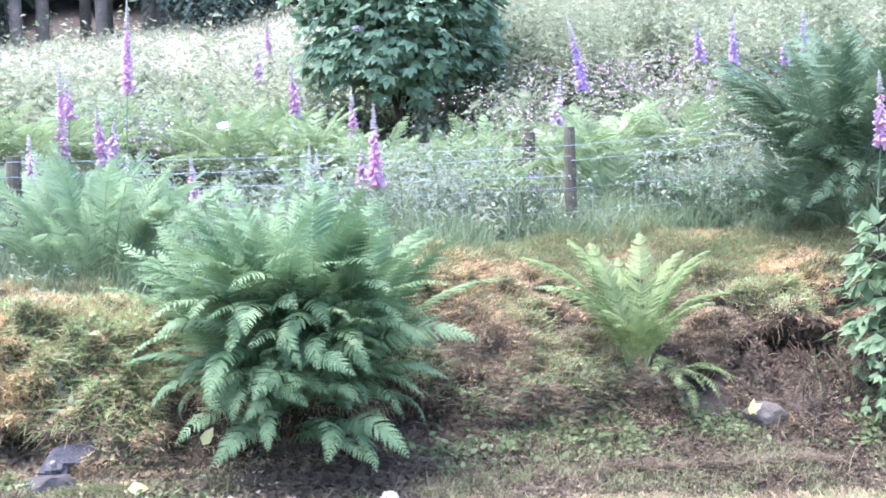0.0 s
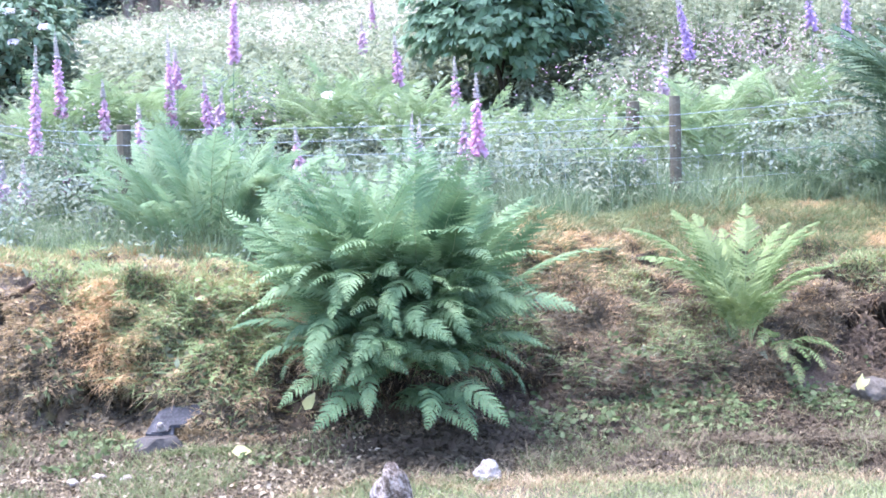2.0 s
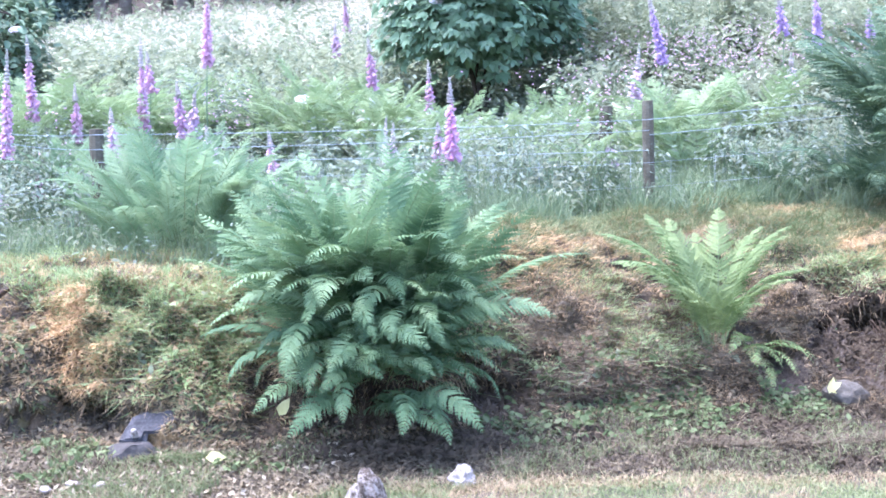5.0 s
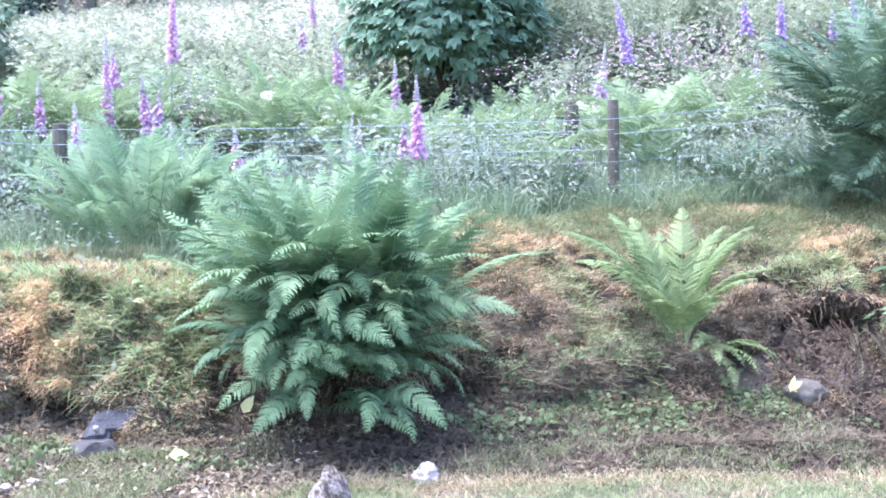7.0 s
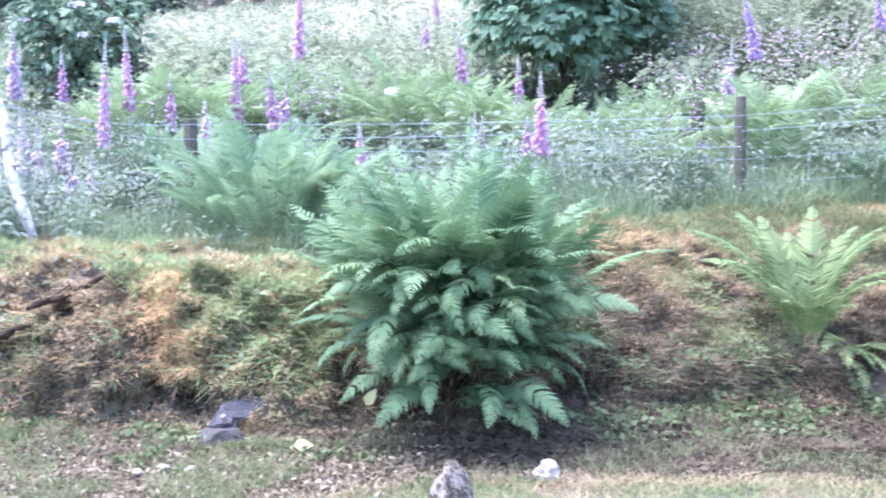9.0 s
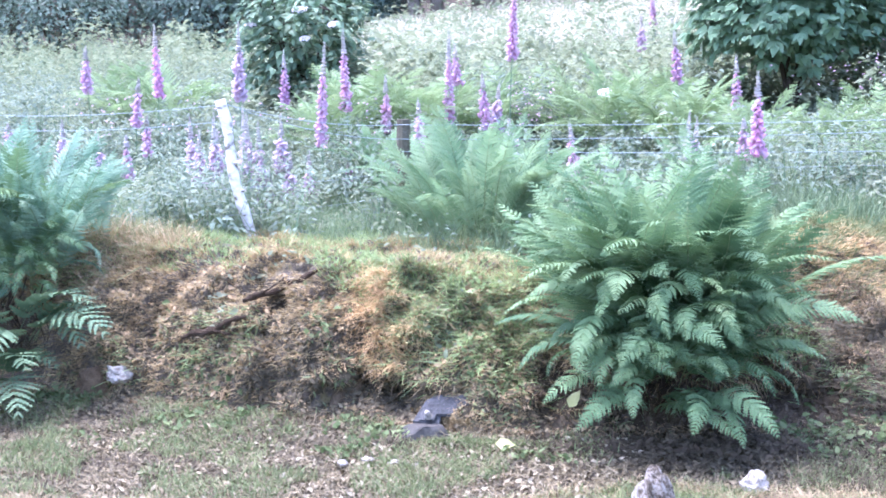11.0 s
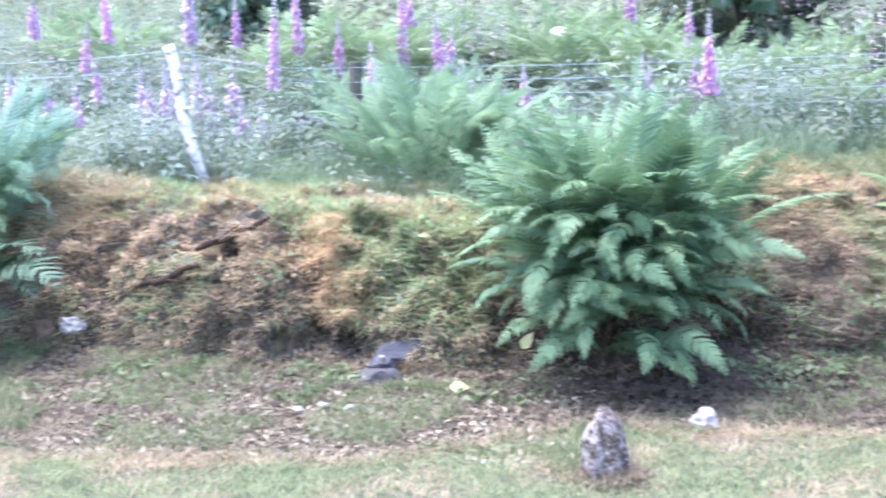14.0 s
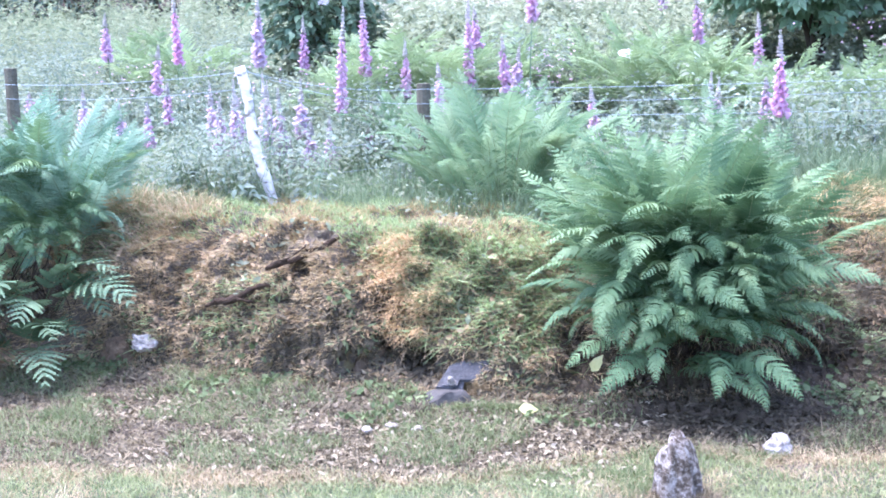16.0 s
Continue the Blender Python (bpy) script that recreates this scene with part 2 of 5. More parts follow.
def ground_mat():
    """Soil, moss, dry thatch and lawn thatch, in patches."""
    m, nt, bsdf = nodes_of("soil_and_moss")
    big, mid, fine = noise_at(nt, 1.7, 4), noise_at(nt, 9, 5), noise_at(nt, 70, 6, 0.75)
    soil = ramp(nt, fine, [(0.25, (0.042, 0.033, 0.021)), (0.5, (0.115, 0.092, 0.058)), (0.75, (0.25, 0.205, 0.135))])
    moss = ramp(nt, fine, [(0.3, (0.13, 0.11, 0.035)), (0.6, (0.27, 0.21, 0.075)), (0.8, (0.42, 0.34, 0.15))])
    green = ramp(nt, fine, [(0.3, (0.08, 0.12, 0.04)), (0.7, (0.22, 0.28, 0.1))])
    f1 = nt.nodes.new("ShaderNodeMapRange")
    f1.inputs[1].default_value, f1.inputs[2].default_value = 0.55, 0.72
    nt.links.new(mid, f1.inputs[0])
    f2 = nt.nodes.new("ShaderNodeMapRange")
    f2.inputs[1].default_value, f2.inputs[2].default_value = 0.66, 0.8
    nt.links.new(big, f2.inputs[0])
    where = nt.nodes.new("ShaderNodeSeparateXYZ")
    nt.links.new(nt.nodes.new("ShaderNodeNewGeometry").outputs["Position"], where.inputs[0])
    f3 = nt.nodes.new("ShaderNodeMapRange")
    f3.inputs[1].default_value, f3.inputs[2].default_value = 7.2, 8.4
    nt.links.new(where.outputs[1], f3.inputs[0])
    cover = ramp(nt, fine, [(0.3, (0.12, 0.16, 0.09)), (0.7, (0.24, 0.3, 0.17))])
    bank = mixed(nt, f2.outputs[0], mixed(nt, f1.outputs[0], soil, moss), green)
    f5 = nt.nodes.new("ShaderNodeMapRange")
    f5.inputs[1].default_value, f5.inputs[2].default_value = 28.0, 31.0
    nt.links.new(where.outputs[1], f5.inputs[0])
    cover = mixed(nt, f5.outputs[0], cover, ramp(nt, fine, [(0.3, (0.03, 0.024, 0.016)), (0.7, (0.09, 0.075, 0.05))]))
    # soil grows darker towards the right, unevenly, from x 1.4 to 2.3
    f6 = nt.nodes.new("ShaderNodeMapRange")
    f6.inputs[1].default_value, f6.inputs[2].default_value = 1.4, 2.3
    nt.links.new(where.outputs[0], f6.inputs[0])
    f7 = nt.nodes.new("ShaderNodeMapRange")
    f7.inputs[1].default_value, f7.inputs[2].default_value = 3.7, 5.2
    away = nt.nodes.new("ShaderNodeMath")
    away.operation = "ABSOLUTE"
    nt.links.new(where.outputs[0], away.inputs[0])
    nt.links.new(away.outputs[0], f7.inputs[0])
    darker_right = nt.nodes.new("ShaderNodeMath")
    darker_right.operation = "MULTIPLY"
    nt.links.new(f6.outputs[0], darker_right.inputs[0])
    nt.links.new(ramp(nt, big, [(0.3, (1, 1, 1)), (0.7, (0.45, 0.45, 0.45))]), darker_right.inputs[1])
    bank = mixed(nt, darker_right.outputs[0], bank, ramp(nt, fine, [(0.3, (0.024, 0.018, 0.011)), (0.7, (0.085, 0.064, 0.04))]))
    bank = mixed(nt, f7.outputs[0], bank, cover)
    f4 = nt.nodes.new("ShaderNodeMapRange")
    f4.inputs[1].default_value, f4.inputs[2].default_value = 5.0, 4.55
    nt.links.new(where.outputs[1], f4.inputs[0])
    sward = ramp(nt, mid, [(0.32, (0.055, 0.075, 0.028)), (0.5, (0.09, 0.105, 0.045)), (0.68, (0.16, 0.14, 0.078))])
    sward = mixed(nt, 0.35, sward, ramp(nt, fine, [(0.3, (0.05, 0.065, 0.025)), (0.7, (0.16, 0.165, 0.085))]))
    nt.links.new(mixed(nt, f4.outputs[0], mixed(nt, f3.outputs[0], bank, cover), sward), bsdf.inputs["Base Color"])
    bsdf.inputs["Roughness"].default_value = 0.95
    bump(nt, bsdf, fine, 0.9, 0.03)
    return m


M["ground"] = ground_mat()


# ---------------------------------------------------------------- mesh helpers
class Geo:
    """Vertices and triangles gathered from arrays, with a material slot for each triangle."""

    def __init__(self):
        self.v, self.f, self.m, self.n = [], [], [], 0

    def add(self, v, f, slot=0):
        v, f = np.asarray(v, float).reshape(-1, 3), np.asarray(f, int).reshape(-1, 3)
        self.v.append(v), self.f.append(f + self.n), self.m.append(np.full(len(f), slot))
        self.n += len(v)
        return self

    def mesh(self, name, mats, smooth=True):
        v, f, m = np.concatenate(self.v), np.concatenate(self.f), np.concatenate(self.m)
        me = bpy.data.meshes.new(name)
        me.vertices.add(len(v)), me.loops.add(3 * len(f)), me.polygons.add(len(f))
        me.vertices.foreach_set("co", v.ravel().astype(np.float32))
        me.loops.foreach_set("vertex_index", f.ravel().astype(np.int32))
        me.polygons.foreach_set("loop_start", np.arange(0, 3 * len(f), 3, dtype=np.int32))
        me.polygons.foreach_set("material_index", m.astype(np.int32))
        me.polygons.foreach_set("use_smooth", np.full(len(f), smooth))
        for mat in mats:
            me.materials.append(mat)
        me.update(calc_edges=True)
        return me


def rng_of(seed):
    return np.random.default_rng(seed)


def unit(a):
    return a / np.maximum(np.linalg.norm(a, axis=-1, keepdims=True), 1e-9)


def empty(name, m, label, category, group=""):
    ob = new(name)
    ob.empty_display_size = 0.1
    ob.matrix_basis = m
    return tagged(ob, label, category, group)


def piece(name, me, parent=None, m=None, label=""):
    ob = new(name, me)
    if parent is not None:
        ob.parent = parent
    if m is not None:
        ob.matrix_basis = m
    if label:
        ob["label"] = label
    return ob


def tube(points, radii, sides=6):
    """A tapered tube along points, as vertices and triangles."""
    p, r = np.asarray(points, float), np.asarray(radii, float)
    t = unit(np.gradient(p, axis=0))
    up = np.where(np.abs(t[:, 2:3]) > 0.9, np.array([[1.0, 0, 0]]), np.array([[0, 0, 1.0]]))
    a = unit(np.cross(t, up))
    b = np.cross(t, a)
    k = np.arange(sides) * 2 * np.pi / sides
    v = p[:, None] + r[:, None, None] * (np.cos(k)[None, :, None] * a[:, None] + np.sin(k)[None, :, None] * b[:, None])
    f = []
    for i in range(len(p) - 1):
        for j in range(sides):
            q = (j + 1) % sides
            f += [(i * sides + j, i * sides + q, (i + 1) * sides + q), (i * sides + j, (i + 1) * sides + q, (i + 1) * sides + j)]
    n = len(p) * sides
    vv = np.concatenate([v.reshape(-1, 3), p[:1], p[-1:]])
    for j in range(sides):
        q = (j + 1) % sides
        f += [(n, q, j), (n + 1, n - sides + j, n - sides + q)]
    return vv, f


def leaf_cloud(pos, axis, normal, length, ratio=0.55, fold=0.25, droop=0.2, fine=False):
    """Many leaves folded along the midrib: two or, when fine, six triangles each."""
    n = len(pos)
    axis = unit(axis)
    side = unit(np.cross(normal, axis))
    nor = np.cross(axis, side)
    L = np.broadcast_to(np.asarray(length, float), (n,))[:, None]
    w = L * ratio * 0.5
    tip = pos + axis * L - nor * L * droop
    if not fine:
        mid = pos + axis * L * 0.45
        v = np.stack([pos, mid + side * w + nor * w * fold, tip, mid - side * w + nor * w * fold], 1)
        f = np.array([[0, 1, 2], [0, 2, 3]])
        k = 4
    else:
        m1, m2 = pos + axis * L * 0.28, pos + axis * L * 0.65 - nor * L * droop * 0.35
        v = np.stack([pos, m1 + side * w + nor * w * fold, m2 + side * w * 0.8 + nor * w * fold * 0.8, tip,
                      m2 - side * w * 0.8 + nor * w * fold * 0.8, m1 - side * w + nor * w * fold, m1, m2], 1)
        f = np.array([[0, 1, 6], [1, 2, 7], [1, 7, 6], [2, 3, 7], [0, 6, 5], [6, 7, 4], [6, 4, 5], [7, 3, 4]])
        k = 8
    return v.reshape(-1, 3), (f[None] + (np.arange(n) * k)[:, None, None]).reshape(-1, 3)


def blades(pos, axis, bend, length, width):
    """Grass blades: three triangles each, bent towards bend."""
    n = len(pos)
    axis, bend = unit(axis), np.asarray(bend)
    L = np.broadcast_to(np.asarray(length, float), (n,))[:, None]
    side = unit(np.cross(axis, bend + 1e-4)) * np.broadcast_to(np.asarray(width, float), (n,))[:, None] * 0.5
    mid = pos + axis * L * 0.55 + bend * L * 0.15
    tip = pos + axis * L * 0.9 + bend * L * 0.5
    v = np.stack([pos - side, pos + side, mid - side * 0.75, mid + side * 0.75, tip], 1)
    f = np.array([[0, 1, 3], [0, 3, 2], [2, 3, 4]])
    return v.reshape(-1, 3), (f[None] + (np.arange(n) * 5)[:, None, None]).reshape(-1, 3)


# ---------------------------------------------------------------- the lie of the land
FOOT_X, FOOT_Y = (-9, -2.7, -2.2, -0.85, 0.26, 1.2, 2.5, 2.9, 9), (6.1, 6.0, 5.9, 5.62, 5.62, 5.92, 6.05, 5.85, 5.8)
CREST_X = (-9, -3, -2.1, -1.4, -0.5, 0.3, 1.1, 1.6, 2.2, 2.7, 3.3, 9)
CREST_Y, CREST_Z = (7, 6.7, 6.4, 6.2, 6.25, 6.5, 7.4, 7.8, 8.0, 8.0, 7.9, 7.9), (0.75, 0.75, 0.75, 0.74, 0.66, 0.68, 0.8, 0.78, 0.77, 0.82, 0.83, 0.8)
SLOPE_A, SLOPE_S = (-0.6, -0.47, -0.24, -0.14, 0.0, 0.3, 0.6), (0.045, 0.047, 0.062, 0.08, 0.1, 0.165, 0.18)


def wob(x, y, s=1.0):
    """Smooth uneven height, -1 to 1."""
    return (np.sin(1.9 * x * s + 0.7 * y * s + 0.4) + np.sin(-1.1 * x * s + 2.3 * y * s + 1.9) + np.sin(3.7 * x * s + 1.3 * y * s + 4.0) * 0.6
            + np.sin(-2.9 * x * s + 4.1 * y * s) * 0.5) / 3.1


def land(x, y):
    """Height of the ground; the bank's undercuts are added in the mesh alone."""
    x, y = np.asarray(x, float), np.asarray(y, float)
    fy, cy, cz = np.interp(x, FOOT_X, FOOT_Y), np.interp(x, CREST_X, CREST_Y), np.interp(x, CREST_X, CREST_Z)
    fy = fy + 0.06 * wob(x, 0 * x, 2.3)
    u = np.clip((y - fy) / (cy - fy), 0, 1)
    steep, gentle = np.interp(u, (0, 0.12, 0.3, 0.6, 0.85, 1), (0, 0.3, 0.52, 0.8, 0.95, 1)), np.interp(u, (0, 0.12, 0.3, 0.6, 0.85, 1), (0, 0.21, 0.44, 0.74, 0.93, 1))
    face = steep + (gentle - steep) * np.clip((x - 0.4) / 0.8, 0, 1)
    slope = np.interp(x / np.maximum(y, 4), SLOPE_A, SLOPE_S)
    back = -0.075 * np.clip((y - cy) / 0.7, 0, 1) * np.clip((9.4 - y) / 1.0, 0, 1) * np.clip((0.6 - x) / 0.6, 0, 1) + slope * np.clip(y - 8.3, 0, 34) + 0.3 * np.clip(y - 46, 0, 40)
    apron = 0.07 * np.exp(-((y - fy) / 0.3) ** 2) * (y < fy) + 0.07 * (y >= fy) * (1 - u)
    rough = 0.012 * wob(x, y, 3.0) * (y < fy) + (0.05 * wob(x, y, 2.0) + 0.03 * wob(x, y, 5.5)) * np.clip((y - fy) * 3, 0, 1)
    return cz * face + back + apron + rough


def value_noise(p):
    """Smooth noise of points, -1 to 1."""
    q = np.floor(p)
    f = p - q
    f = f * f * (3 - 2 * f)
    out = 0
    for dx in (0, 1):
        for dy in (0, 1):
            for dz in (0, 1):
                h = np.sin((q[..., 0] + dx) * 127.1 + (q[..., 1] + dy) * 311.7 + (q[..., 2] + dz) * 74.7) * 43758.5453
                w = (f[..., 0] if dx else 1 - f[..., 0]) * (f[..., 1] if dy else 1 - f[..., 1]) * (f[..., 2] if dz else 1 - f[..., 2])
                out = out + (h - np.floor(h)) * w
    return out * 2 - 1


# hollows worn into the bank: side, height, half width, half height, depth
HOLLOWS = ((-1.675, 0.56, 0.05, 0.03, 0.2), (2.36, 0.17, 0.1, 0.08, 0.7), (-1.03, 0.17, 0.1, 0.08, 0.4), (-1.36, 0.16, 0.08, 0.06, 0.2), (-1.22, 0.2, 0.05, 0.08, 0.4), (-2.35, 0.3, 0.06, 0.05, 0.1),
           (2.98, 0.24, 0.3, 0.16, 0.6), (0.75, 0.17, 0.25, 0.1, 0.25), (0.2, 0.12, 0.4, 0.12, 0.2), (2.3, 0.56, 0.08, 0.04, 0.06),
           (-0.3, 0.3, 0.1, 0.1, 0.14), (1.75, 0.45, 0.12, 0.07, 0.12), (-3.1, 0.3, 0.25, 0.2, 0.3), (-1.75, 0.42, 0.09, 0.03, 0.08))


def hollow(x, z):
    return np.clip((z - 0.07) / 0.05, 0, 1) * sum(d * np.exp(-((x - hx) / w) ** 2 - ((z - hz) / h) ** 2) for hx, hz, w, h, d in HOLLOWS)


def surface(x, y):
    """The ground as it is, with the bank's clods and hollows."""
    x, y = np.asarray(x, float), np.asarray(y, float)
    z = land(x, y)
    face = np.clip((z - 0.04) / 0.15, 0, 1) * np.clip((7.6 - y) / 0.4, 0, 1) * np.clip((5 - np.abs(x)) / 0.5, 0, 1)
    p = np.stack([x, y, z], -1)
    clod = 0.085 * value_noise(p * 4.3) + 0.075 * value_noise(p * 9.7 + 7) + 0.05 * value_noise(p * 21 + 3)
    return np.stack([x, y - clod * face * 0.8 + hollow(x, z) * (face > 0), z + clod * face * 0.6], -1)


def land_normal(x, y):
    e = 0.02
    gx, gy = (land(x + e, y) - land(x - e, y)) / (2 * e), (land(x, y + e) - land(x, y - e)) / (2 * e)
    return unit(np.stack([-gx, -gy, np.ones_like(gx)], -1))


def ground():
    xs = np.concatenate([np.linspace(-400, -40, 10), np.linspace(-36, -5.4, 24), np.arange(-5, 5.001, 0.035), np.linspace(5.4, 36, 24), np.linspace(40, 400, 10)])
    ys = np.concatenate([np.linspace(-400, -20, 9), np.linspace(-16, 3.4, 14), np.arange(3.6, 5.4, 0.06), np.arange(5.4, 7.4, 0.022), np.arange(7.4, 9.0, 0.08),
                         np.linspace(9.1, 45, 60), np.linspace(50, 600, 14)])
    X, Y = np.meshgrid(xs, ys)
    V = surface(X, Y)
    ny, nx = X.shape
    i = np.arange(ny * nx).reshape(ny, nx)
    a, b, c, d = i[:-1, :-1].ravel(), i[:-1, 1:].ravel(), i[1:, 1:].ravel(), i[1:, :-1].ravel()
    g = Geo().add(V, np.concatenate([np.stack([a, b, c], 1), np.stack([a, c, d], 1)]))
    return tagged(piece("ground", g.mesh("ground", [M["ground"]])), "uneven earth bank with moss, soil and rising field", "ground", kind="structure")


ground()


# ---------------------------------------------------------------- ferns
def frond_mesh(name, leaf, length=0.9, pairs=24, pinna=0.11, segs=7, rise=70, bend=75, tilt=28, stalk=0.2, seed=0, sway=0.0, full=0.46, curl=0.42, slat=(8, 30), tooth=0.34):
    """One arching frond along +x: a stalk, and pairs of toothed pinnae that taper to the tip."""
    r = rng_of(seed)
    n = 40
    s = np.linspace(0, 1, n)
    ang = np.radians(rise - bend * s ** 1.4)
    step = length / (n - 1)
    px, pz = np.concatenate([[0], np.cumsum(np.cos(ang[:-1]) * step)]), np.concatenate([[0], np.cumsum(np.sin(ang[:-1]) * step)])
    py = sway * length * s ** 2
    P = np.stack([px, py, pz], 1)
    T = unit(np.gradient(P, axis=0))
    S = unit(np.cross(np.array([[0, 0, 1.0]]) + 0 * T, T) + np.array([[0, 1e-3, 0]]))
    N = np.cross(T, S)
    g = Geo()
    idx = np.linspace(0, n - 1, 12).astype(int)
    v, f = tube(P[idx], 0.0027 * (1.15 - s[idx]) * length / 0.9 + 0.0006, 4)
    g.add(v, f, 1)
    gap = (1 - stalk) * length / pairs
    for k in range(pairs):
        u = (k + 0.4) / pairs
        q = stalk + (1 - stalk) * u ** 0.92
        i = min(int(q * (n - 1)), n - 1)
        size = min(1, 0.55 + 1.6 * u) * (1 - u) ** 0.7 * 1.12 + 0.03
        for sgn in (-1, 1):
            L = pinna * size * r.uniform(0.88, 1.08)
            w0 = min(0.16 * L + 0.003, gap * full)
            fwd = np.radians(tilt * r.uniform(0.75, 1.2) + 14 * u)
            d = S[i] * sgn * np.cos(fwd) + T[i] * np.sin(fwd)
            lift = r.uniform(-0.05, 0.24)
            m = max(3, int(segs * (0.4 + 0.6 * size)))
            t = np.linspace(0, 1, m + 1)[:, None]
            c = P[i] + d * L * t + N[i] * L * (lift * t - curl * t ** 2) + T[i] * L * 0.2 * t ** 2.5
            e = unit(np.cross(N[i], d)) * sgn
            # each pinna leans like a slat, its lower edge raised
            turn = np.radians(r.uniform(*slat))
            e = e * np.cos(turn) - N[i] * np.sin(turn)
            nn = unit(np.cross(d, e))
            w = w0 * (1 - t ** 1.8) * np.minimum(1, 0.75 + 1.2 * t) + 0.0006
            dx = d * L / m
            verts, tris = [c], []
            for side in (-1, 1):
                verts.append(c[:-1] + e * side * w[:-1] * tooth)
                verts.append(c[:-1] + e * side * w[:-1] + dx * 0.75 - nn * w[:-1] * 0.2)
            V = np.concatenate(verts)
            for j in range(m):
                for b in (m + 1, 3 * m + 1):
                    tris += [(j, b + j, b + m + j), (j, b + m + j, j + 1)]
            g.add(V, tris, 0)
    return g.mesh(name, [leaf, M["rachis"]], smooth=False)


FRONDS = {}


def frond_set(key, leaf, specs, **kw):
    FRONDS[key] = [frond_mesh("frond", leaf, rise=a, bend=b, seed=i, sway=sw, **kw) for i, (a, b, sw) in enumerate(specs)]


# upright inner fronds first, then arching ones, then a drooping skirt
WIDE = [(80, 45, 0.05), (78, 65, -0.06), (70, 80, 0.1), (66, 95, -0.1), (52, 95, 0.08), (40, 95, -0.08), (22, 70, 0.1), (5, 65, -0.1), (62, 125, 0.06), (46, 118, -0.07)]
# front fronds of the large fern, in the green darkened for shade
frond_set("male", M["fern_shaded"], WIDE, length=0.98, pairs=32, pinna=0.175, segs=9, curl=0.36, stalk=0.1, full=0.66, slat=(-12, 24), tilt=24, tooth=0.55)
frond_set("great", M["fern"], WIDE, length=0.98, pairs=30, pinna=0.15, segs=10, stalk=0.12, full=0.52)
frond_set("dark", M["fern_dark"], WIDE, length=1.0, pairs=24, pinna=0.17, segs=9)
frond_set("broad", M["fern_dark"], WIDE, length=0.8, pairs=11, pinna=0.24, segs=8, full=0.8, curl=0.15, slat=(-5, 10), tilt=28, tooth=0.65)
frond_set("mid", M["fern_mid"], WIDE, length=0.95, pairs=27, pinna=0.13, segs=8, curl=0.2)
frond_set("blue", M["fern_blue"], WIDE, length=0.95, pairs=32, pinna=0.12, segs=8)
frond_set("young", M["fern_yellow"], [(82, 54, 0.05), (80, 74, -0.06), (76, 88, 0.08), (68, 100, -0.1)] + WIDE[4:], length=0.7, pairs=27, pinna=0.135, segs=8, curl=0.46, full=0.52)
frond_set("wisp", M["fern_yellow"], WIDE, length=0.6, pairs=15, pinna=0.1, segs=6, full=0.36, curl=0.2)
frond_set("dead", M["dead_fern"], WIDE, length=0.6, pairs=16, pinna=0.1, segs=5)
frond_set("bracken", M["bracken"], WIDE, length=0.9, pairs=18, pinna=0.2, segs=7, stalk=0.3)


def fern(x, y, z, key, size, plan, label, group="ferns on the bank", seed=1, lean=(0, 0), spread=0.06, face=(0, 360)):
    """A fern crown: plan gives, for each kind of frond, how many."""
    r = rng_of(seed)
    root = empty("fern", pose(x, y, z), label, "fern", group)
    for kind, count, scale in plan:
        for k in range(count):
            a = face[0] + (face[1] - face[0]) * (k + r.uniform(0.1, 0.9)) / count
            s = size * scale * r.uniform(0.82, 1.12)
            off = Vector((math.cos(radians(a)), math.sin(radians(a)), 0)) * spread * r.uniform(0.3, 1.4) * size
            m = Matrix.Translation(off) @ pose(0, 0, 0, lean[0], lean[1], 0) @ pose(0, 0, r.uniform(-0.02, 0.03), r.uniform(-16, 16), r.uniform(-10, 10), a) @ Matrix.Diagonal((s, s, s, 1))
            piece("frond", FRONDS[key][kind], root, m)
    return root


